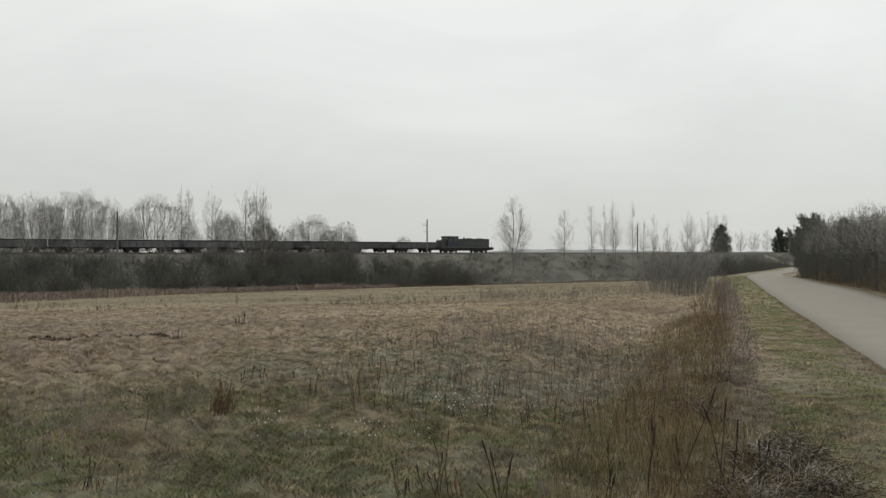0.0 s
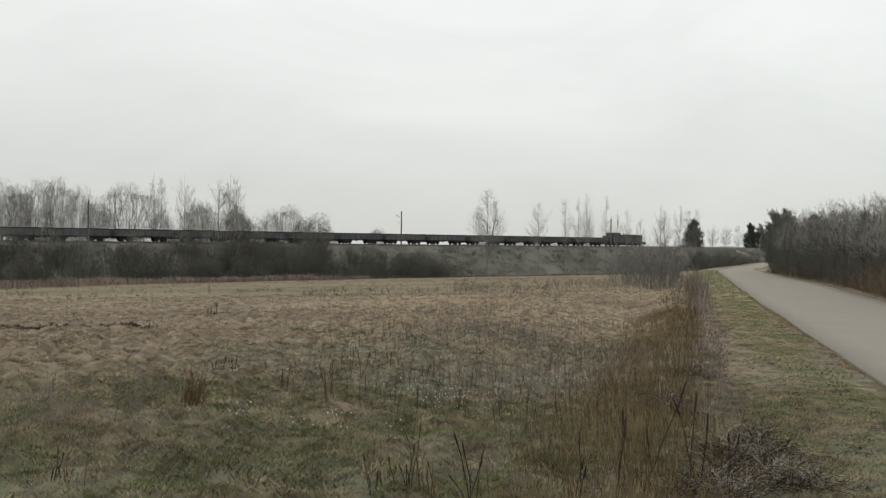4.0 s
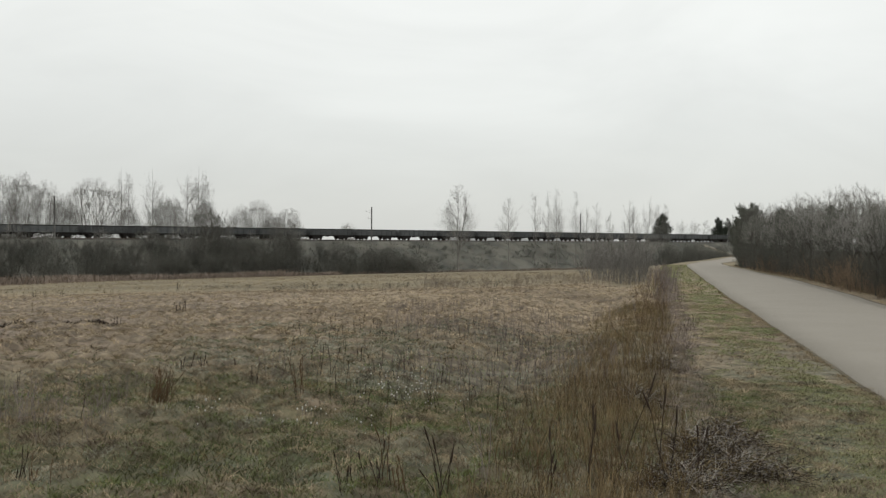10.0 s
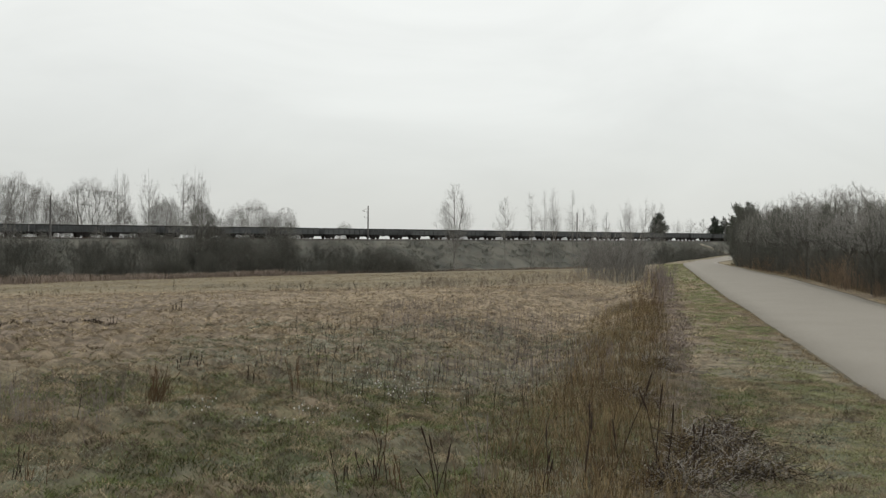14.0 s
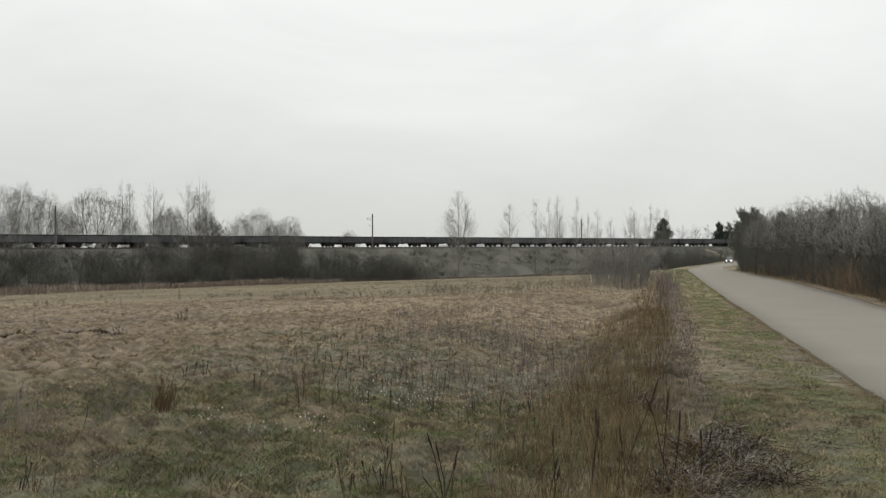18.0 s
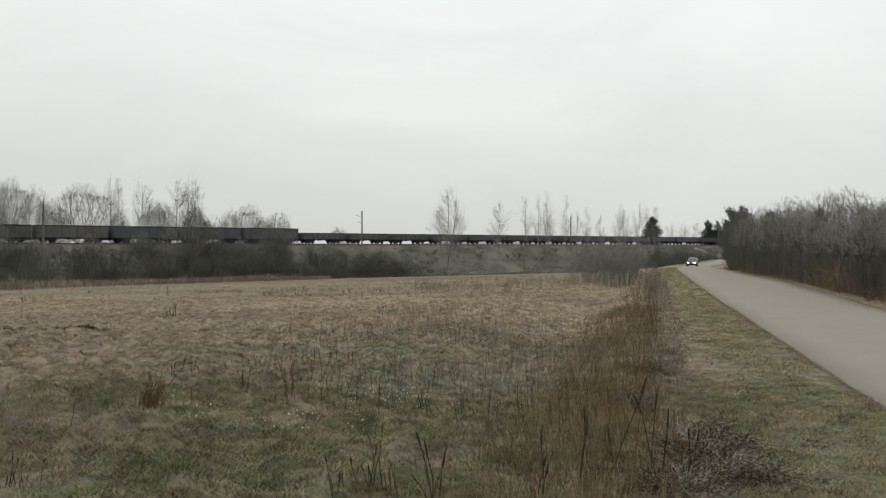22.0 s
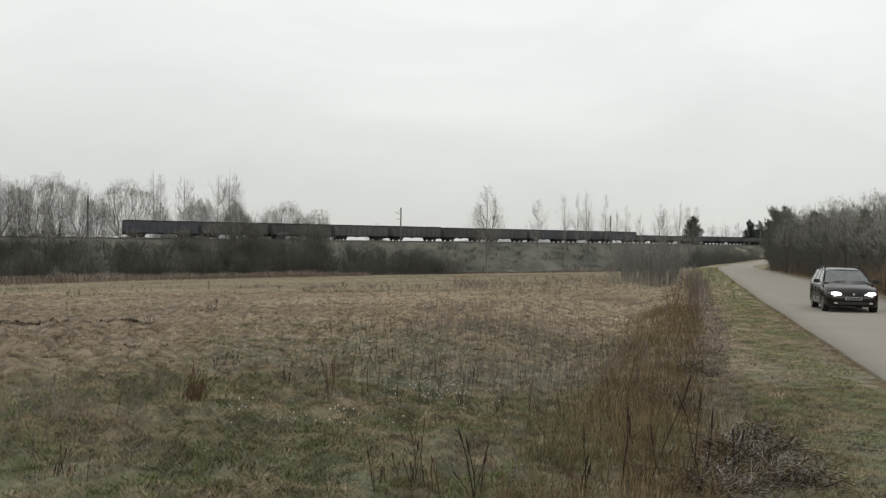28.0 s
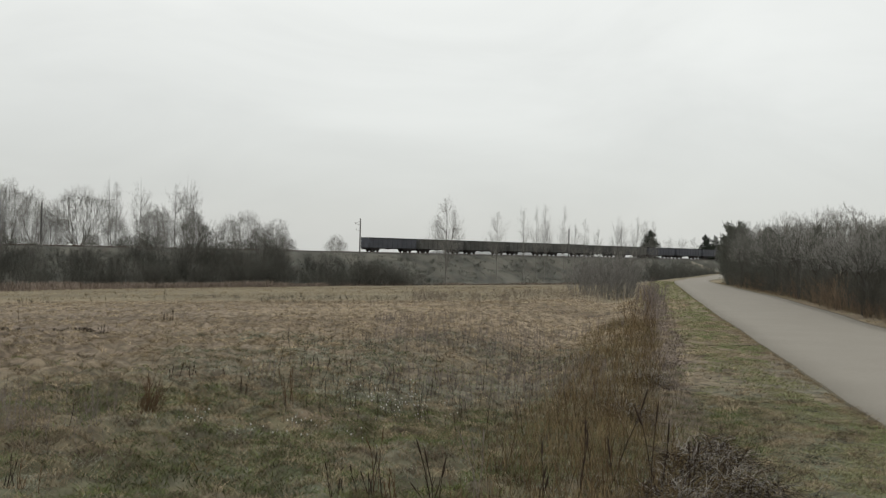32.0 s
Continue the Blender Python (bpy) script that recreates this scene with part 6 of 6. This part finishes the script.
        for x in (rl - 0.25, (rl + rr) / 2, rr + 0.15):
            tube(bmr, (x, y * 0.55, zr + 0.02), (x, y * 0.55, zr + 0.1), 0.02, sides=6)
        part("roof_rail", bmr, M_PLASTIC, car)
        bmr = bmesh.new()
        box(bmr, (0.12, 0.2, 0.13), (0.62, y * 0.92, 0.99), 0.035)
        part("door_mirror", bmr, M_PLASTIC, car)
        bmr = bmesh.new()
        box(bmr, (2.6, 0.03, 0.06), (0.0, y * 0.852, 0.5), 0.01)
        part("rubbing_strip", bmr, M_PLASTIC, car)
        for x in (0.0, -0.95):
            bmr = bmesh.new()
            box(bmr, (0.16, 0.03, 0.035), (x, y * 0.838, 0.84), 0.01)
            part("door_handle", bmr, M_PLASTIC, car)
        for x in (0.72, -0.28, -1.2):
            bmr = bmesh.new()
            box(bmr, (0.008, 0.012, 0.55), (x, y * 0.846, 0.6), 0.0)
            part("door_gap", bmr, M_BAR, car)
    bm = bmesh.new()
    ring = []
    secs = []
    for x, zz, ww in ((rl + 0.03, zr, wr), (rl - 0.35, zr + 0.045, wr), (-0.9, zr + 0.06, wr), (rr + 0.3, zr + 0.045, wr), (rr - 0.03, zr - 0.005, wr)):
        secs.append([(x, -ww - 0.005, zr - 0.02), (x, -ww * 0.8, zz), (x, 0, zz + 0.012), (x, ww * 0.8, zz), (x, ww + 0.005, zr - 0.02), (x, 0, zr - 0.03)])
    loft(bm, secs)
    part("roof", bm, M_PAINT, car)
    # front: almond lamps swept back into the wings, oval grille, bumper, plate
    for y in (-1, 1):
        bm = bmesh.new()
        front = [(2.155, 0.34, 0.6), (2.15, 0.43, 0.57), (2.13, 0.56, 0.565), (2.085, 0.655, 0.597), (2.07, 0.655, 0.652), (2.11, 0.56, 0.678), (2.14, 0.45, 0.657)]
        loft(bm, [[(x, y * w, z) for x, w, z in front], [(x - 0.2, y * w * 0.97, z - 0.02) for x, w, z in front]])
        lamp = part("headlight", bm, M_HEAD, car, "lit white headlight")
        bm = bmesh.new()
        outer = [(2.06, 0.67, 0.6), (1.97, 0.745, 0.62), (1.96, 0.745, 0.66), (2.04, 0.67, 0.66)]
        loft(bm, [[(x, y * w, z) for x, w, z in outer], [(x - 0.15, y * w * 0.96, z - 0.01) for x, w, z in outer]])
        part("indicator", bm, M_AMBER, car)
        bm = bmesh.new()
        box(bm, (0.05, 0.2, 0.3), (-2.1, y * 0.66, 0.78), 0.03)
        part("tail_lamp", bm, M_TAIL, car)
        bm = bmesh.new()
        box(bm, (0.04, 0.16, 0.08), (2.1, y * 0.5, 0.33), 0.02)
        part("fog_lamp", bm, M_LAMP, car)
    bm = bmesh.new()
    rim_ring = [(math.cos(q) * 0.3, 0.605 + math.sin(q) * 0.05) for q in np.linspace(0, 2 * math.pi, 20, endpoint=False)]
    loft(bm, [[(2.135, w, z) for w, z in rim_ring], [(2.05, w * 1.05, z) for w, z in rim_ring]])
    grille = part("grille", bm, M_PLASTIC, car)
    bm = bmesh.new()
    tube(bm, (2.13, 0, 0.608), (2.15, 0, 0.608), 0.04, sides=12)
    part("badge", bm, M_CHROME, grille)
    for x, s in ((2.1, 1), (-2.13, -1)):
        bm = bmesh.new()
        box(bm, (0.14, 1.3 if s > 0 else 1.5, 0.2), (x - s * 0.01, 0, 0.44), 0.065)
        part("bumper", bm, M_PAINT, car)
        bm = bmesh.new()
        box(bm, (0.02, 0.5, 0.105), (x + s * 0.075, 0, 0.47), 0.005)
        plate = part("number_plate", bm, M_PLATE, car)
        for k in range(6):
            bm = bmesh.new()
            box(bm, (0.006, 0.045, 0.07), (x + s * 0.087, -0.19 + k * 0.075, 0.47), 0.0)
            part("plate_mark", bm, M_BAR, plate)
    bm = bmesh.new()
    box(bm, (0.05, 0.9, 0.1), (2.13, 0, 0.31), 0.02)
    part("air_intake", bm, M_PLASTIC, car)
    for y in (-0.45, 0.15):
        bm = bmesh.new()
        tube(bm, (bl + 0.01, y, zb + 0.02), (bl - 0.06, y + 0.42, zb + 0.05), 0.012, sides=5)
        part("wiper", bm, M_PLASTIC, car)
    for x in (0.0, -0.95):
        for y in (-0.36, 0.36):
            bm = bmesh.new()
            box(bm, (0.14, 0.46, 0.6), (x - 0.2, y, 0.9), 0.05)
            box(bm, (0.1, 0.24, 0.16), (x - 0.23, y, 1.22), 0.04)
            part("seat", bm, M_SEAT, car)
    bm = bmesh.new()
    box(bm, (0.35, 1.3, 0.2), (0.55, 0, 0.88), 0.05)
    part("dashboard", bm, M_PLASTIC, car)
    for a in AXLES:
        for y in (-1, 1):
            bm = bmesh.new()
            tube(bm, (a, y * 0.63, 0.3), (a, y * 0.82, 0.3), 0.3, sides=28)
            wheel = part("wheel", bm, M_TYRE, car)
            bm = bmesh.new()
            tube(bm, (a, y * 0.8, 0.3), (a, y * 0.832, 0.3), 0.2, 0.2, 20)
            tube(bm, (a, y * 0.82, 0.3), (a, y * 0.845, 0.3), 0.05, 0.04, 10)
            rim = part("rim", bm, M_RIM, wheel)
            for k in range(5):
                q = k * 2 * math.pi / 5
                bm = bmesh.new()
                tube(bm, (a + 0.13 * math.cos(q), y * 0.825, 0.3 + 0.13 * math.sin(q)), (a + 0.13 * math.cos(q), y * 0.836, 0.3 + 0.13 * math.sin(q)), 0.04, sides=8)
                part("rim_opening", bm, M_PLASTIC, wheel)
    return tagged(car, "dark maroon estate car with lit headlights driving on the road", "car")


estate_car = make_car()


# ---------- single weeds, seed heads, bramble heap ----------
def make_weed(x, y, tall, stalks, spread, mat, seed, label, heads=True, lean=0.1, thick=0.0045, tilt=0.0):
    """A dead weed: stalks, side twigs and dark seed heads."""
    rng = np.random.default_rng(seed)
    w = new("dead_weed")
    base = np.stack([rng.normal(0, spread * 0.35, stalks), rng.normal(0, spread * 0.35, stalks), np.full(stalks, -0.03)], 1)
    way = np.stack([rng.normal(tilt, lean, stalks), rng.normal(0, lean, stalks), np.ones(stalks)], 1)
    h = tall * rng.uniform(0.45, 1.05, stalks)
    h[0] = tall
    side_twigs = []
    for k in range(stalks):
        t_p, t_j = grow(rng, base[k:k + 1], way[k:k + 1], h[k:k + 1], np.full(1, thick), 6, 0.07, 0.0, 0.5)
        s, d, u, i = along(rng, t_j, 7, 0.3, 1.0)
        w_p, w_j = grow(rng, s, aside(rng, d, 0.45), np.full(len(s), tall * 0.12) * rng.uniform(0.4, 1.3, len(s)), np.full(len(s), thick * 0.55), 2, 0.1, 0.1, 0.5)
        side_twigs += w_p
        stalk = build("stalk", *tube_path(t_j[0], np.linspace(thick, thick * 0.45, 7)), mat, w)
        if heads and k < 4:
            tip, up = t_j[0, -1], t_j[0, -1] - t_j[0, -2]
            up = up / np.linalg.norm(up)
            q = [tip + up * tall * f for f in (-0.16, -0.1, 0.0, 0.06)]
            build("seed_head", *tube_path(q, np.array([0.4, 1.0, 0.8, 0.2]) * thick * 1.45, 6), mat, stalk)
    tagged(build("side_growth", *meshes_of(side_twigs, 3), mat, w), kind="stuff")
    w.location = (x, y, float(surface_z(np.array([x]), np.array([y]))[0]))
    return tagged(w, label, "weed", "single dead weeds in the meadow")


DOCK = "dark brown dead dock stalks with seed spikes"
TALL = "tall thin brown dead weed stalk near the path"
TUFT = "broad rusty clump of dead weed stems in short grass"
for k, (x, y, tall, stalks, spread, mat, label, thick) in enumerate((
        (-2.5, 11.01, 0.5, 44, 0.12, M_RUST, TUFT, 0.0042), (-2.1, 11.5, 0.24, 26, 0.22, M_THATCH, TUFT, 0.0028), (-2.9, 14.3, 0.3, 3, 0.12, M_DARKWEED, DOCK, 0.007), (-2.68, 14.6, 0.2, 3, 0.16, M_DARKWEED, DOCK, 0.008),
        (-0.47, 15.85, 0.3, 2, 0.2, M_DARKWEED, DOCK, 0.007), (-0.94, 14.24, 0.52, 3, 0.2, M_DARKWEED, DOCK, 0.005), (-1.07, 12.0, 0.45, 6, 0.14, M_RUST, TUFT, 0.005), (-1.72, 13.02, 0.38, 4, 0.16, M_DARKWEED, DOCK, 0.004),
        (-1.53, 13.6, 0.46, 5, 0.25, M_PURPLE, DOCK, 0.004), (-2.25, 14.8, 0.26, 4, 0.22, M_DARKWEED, DOCK, 0.006), (0.43, 7.28, 0.6, 2, 0.05, M_DARKWEED, TALL, 0.006), (0.46, 7.4, 0.42, 3, 0.1, M_DARKWEED, TALL, 0.005),
        (0.03, 7.74, 0.55, 2, 0.1, M_RUST, TALL, 0.004), (1.23, 7.32, 0.56, 3, 0.1, M_DARKWEED, TALL, 0.006), (1.51, 7.33, 0.66, 2, 0.05, M_DARKWEED, TALL, 0.0065), (0.74, 7.3, 0.58, 3, 0.1, M_PURPLE, TALL, 0.003),
        (2.15, 7.6, 0.8, 3, 0.12, M_DARKWEED, TALL, 0.0065), (2.05, 8.29, 0.85, 2, 0.12, M_DARKWEED, TALL, 0.0065), (1.75, 7.6, 0.5, 3, 0.12, M_RUST, TALL, 0.004), (-0.27, 7.25, 0.3, 6, 0.12, M_DARKWEED, TALL, 0.004),
        (-0.04, 7.2, 0.34, 7, 0.14, M_DARKWEED, TALL, 0.004), (0.12, 7.15, 0.3, 6, 0.12, M_RUST, TALL, 0.004), (-6.26, 30.4, 0.45, 12, 0.3, M_DARKWEED, TUFT, 0.008), (-7.04, 26.0, 0.28, 8, 0.2, M_DARKWEED, TUFT, 0.009),
        (-3.53, 9.73, 0.46, 9, 0.3, M_PURPLE, TALL, 0.0028), (-3.85, 10.2, 0.42, 8, 0.3, M_PURPLE, TALL, 0.0028), (-14.0, 66.5, 0.75, 3, 0.12, M_DARKWEED, DOCK, 0.013), (6.9, 64.0, 0.5, 8, 0.5, M_DARKWEED, DOCK, 0.01),
        (-6.0, 66.0, 0.45, 9, 0.9, M_DARKWEED, DOCK, 0.01), (2.6, 8.0, 0.42, 3, 0.1, M_DARKWEED, DOCK, 0.007), (-2.75, 7.6, 0.3, 5, 0.12, M_DARKWEED, TALL, 0.004), (-2.62, 7.5, 0.22, 5, 0.12, M_RUST, TALL, 0.004))):
    make_weed(x, y, tall, stalks, spread, mat, 200 + k, label, lean=0.17 if stalks > 18 else 0.09 + 0.07 * (k % 3 == 2), thick=thick * 0.9, tilt=0.22 if k == 0 else 0.0)

# pale fluffy seed heads on thread-thin stems
rng_f = np.random.default_rng(31)
n_f = 150
fx = np.r_[rng_f.normal(0.25, 0.42, 110), rng_f.normal(-1.9, 0.12, 14), rng_f.normal(-0.75, 0.35, 26)]
fy = np.r_[rng_f.normal(13.4, 0.9, 110), rng_f.normal(10.6, 0.25, 14), rng_f.normal(9.9, 0.6, 26)]
fz = surface_z(fx, fy)
fh = rng_f.uniform(0.04, 0.2, n_f)
foot, top = np.stack([fx, fy, fz], 1), np.stack([fx, fy, fz + fh], 1)
r_f = rng_f.uniform(0.006, 0.011, n_f)
up = np.array([0, 0, 1.0])
seeds = build("seed_fluff", *joined([prisms(top - up * r_f[:, None], top, r_f * 0.6, r_f, 6), prisms(top, top + up * r_f[:, None], r_f, r_f * 0.4, 6)]), M_SEED)
tagged(seeds, "small white fluffy seed heads over the mossy grass", "seed heads", kind="stuff")
tagged(build("seed_stems", *prisms(foot, top, 0.0012, 0.001, 3), M_PURPLE), "thread-thin stems under the white seed heads", "stems", kind="stuff")


def make_heap(cx, cy, rx, ry, tall, seed):
    """A low ragged heap of arched bramble, dead stems and grass, grey on top and dark within."""
    rng = np.random.default_rng(seed)
    heap = new("bramble_heap")
    for name, n, r, mat, lift, label in (("dark_tangle", 620, 0.0028, M_DARKWEED, 0.95, "dark tangled stems inside"), ("brown_tangle", 300, 0.0024, M_THATCH, 0.9, "golden-brown dead grass stems"), ("grey_tangle", 380, 0.002, M_GREYTWIG, 1.0, "pale grey dry arching stems")):
        x, y = rng.normal(0, rx * 0.55, n), rng.normal(0, ry * 0.55, n)
        k = np.hypot(x / rx, y / ry)
        lump = 0.6 + 0.4 * np.sin(x * 9 + seed) * np.sin(y * 8)
        z = surface_z(x + cx, y + cy) - gz(cx, cy) + tall * lift * np.exp(-k * k * 1.6) * lump * rng.uniform(0.0, 1.0, n)
        b = rng.uniform(0, 2 * np.pi, n)
        way = np.stack([np.cos(b), np.sin(b), rng.uniform(-0.1, 1.4, n)], 1)
        p, _ = grow(rng, np.stack([x, y, z], 1), way, rng.uniform(0.08, 0.3, n), np.full(n, r), 3, 0.25, -0.25, 0.6)
        tagged(build(name, *meshes_of(p, 3), mat, heap, label), kind="stuff")
    heap.location = (cx, cy, gz(cx, cy))
    return tagged(heap, "low ragged heap of grey and brown bramble stems", "bramble", "bramble heaps")


make_heap(3.3, 9.3, 0.32, 0.5, 0.3, 1)
make_heap(2.85, 8.7, 0.36, 0.45, 0.24, 2)
make_heap(3.0, 8.0, 0.4, 0.35, 0.18, 3)
make_heap(2.3, 7.6, 0.36, 0.35, 0.2, 6)
make_heap(3.1, 11.8, 0.2, 0.6, 0.16, 4)
make_heap(4.35, 15.6, 0.25, 0.8, 0.2, 5)


# ---------- what moves ----------
def motions():
    """The train rolls along the straight track at an even pace; the car comes round the bend and drives by."""
    for thing, s0 in TRAIN:
        walk(thing, [(t, pose(*at(s0 + SPEED * t, TRACK_Q, RAIL_Z), 0, 0, 37)) for t in (0.0, 8.0, 16.0, 24.0, 32.0)])
    lane = RL + RW * np.interp(RL[:, 1], (10, 30, 45, 90, 200), (2.1, 2.25, 2.1, 1.7, 1.9))[:, None]
    run = np.r_[0, np.cumsum(np.hypot(*np.diff(lane, axis=0).T))]
    y_at = lambda y: float(np.interp(y, lane[:, 1], run))
    times, ways = (19.0, 22.0, 25.0, 27.5, 28.5), [y_at(v) for v in (213.0, 156.0, 92.5, 43.0, 23.0)]
    rows = []
    for t in np.arange(0, 32.01, 0.5):
        if t < times[0]:
            d = ways[0] + (times[0] - t) * 19.5
        elif t > times[-1]:
            d = ways[-1] - (t - times[-1]) * 20.0
        else:
            d = float(np.interp(t, times, ways))
        p = [float(np.interp(d, run, lane[:, k])) for k in (0, 1)]
        f = [float(np.interp(d - 3.0, run, lane[:, k])) for k in (0, 1)]
        if d < 3.0:
            f = [p[0] - 0.7, p[1] - 3.0]
        z, z2 = float(road_z(*p)) + 0.03, float(road_z(*f)) + 0.03
        heading = math.degrees(math.atan2(f[1] - p[1], f[0] - p[0]))
        pitch = -math.degrees(math.atan2(z2 - z, math.dist(p, f)))
        rows.append((float(t), pose(p[0], p[1], z, 0, pitch, heading)))
    walk(estate_car, rows)


motions()
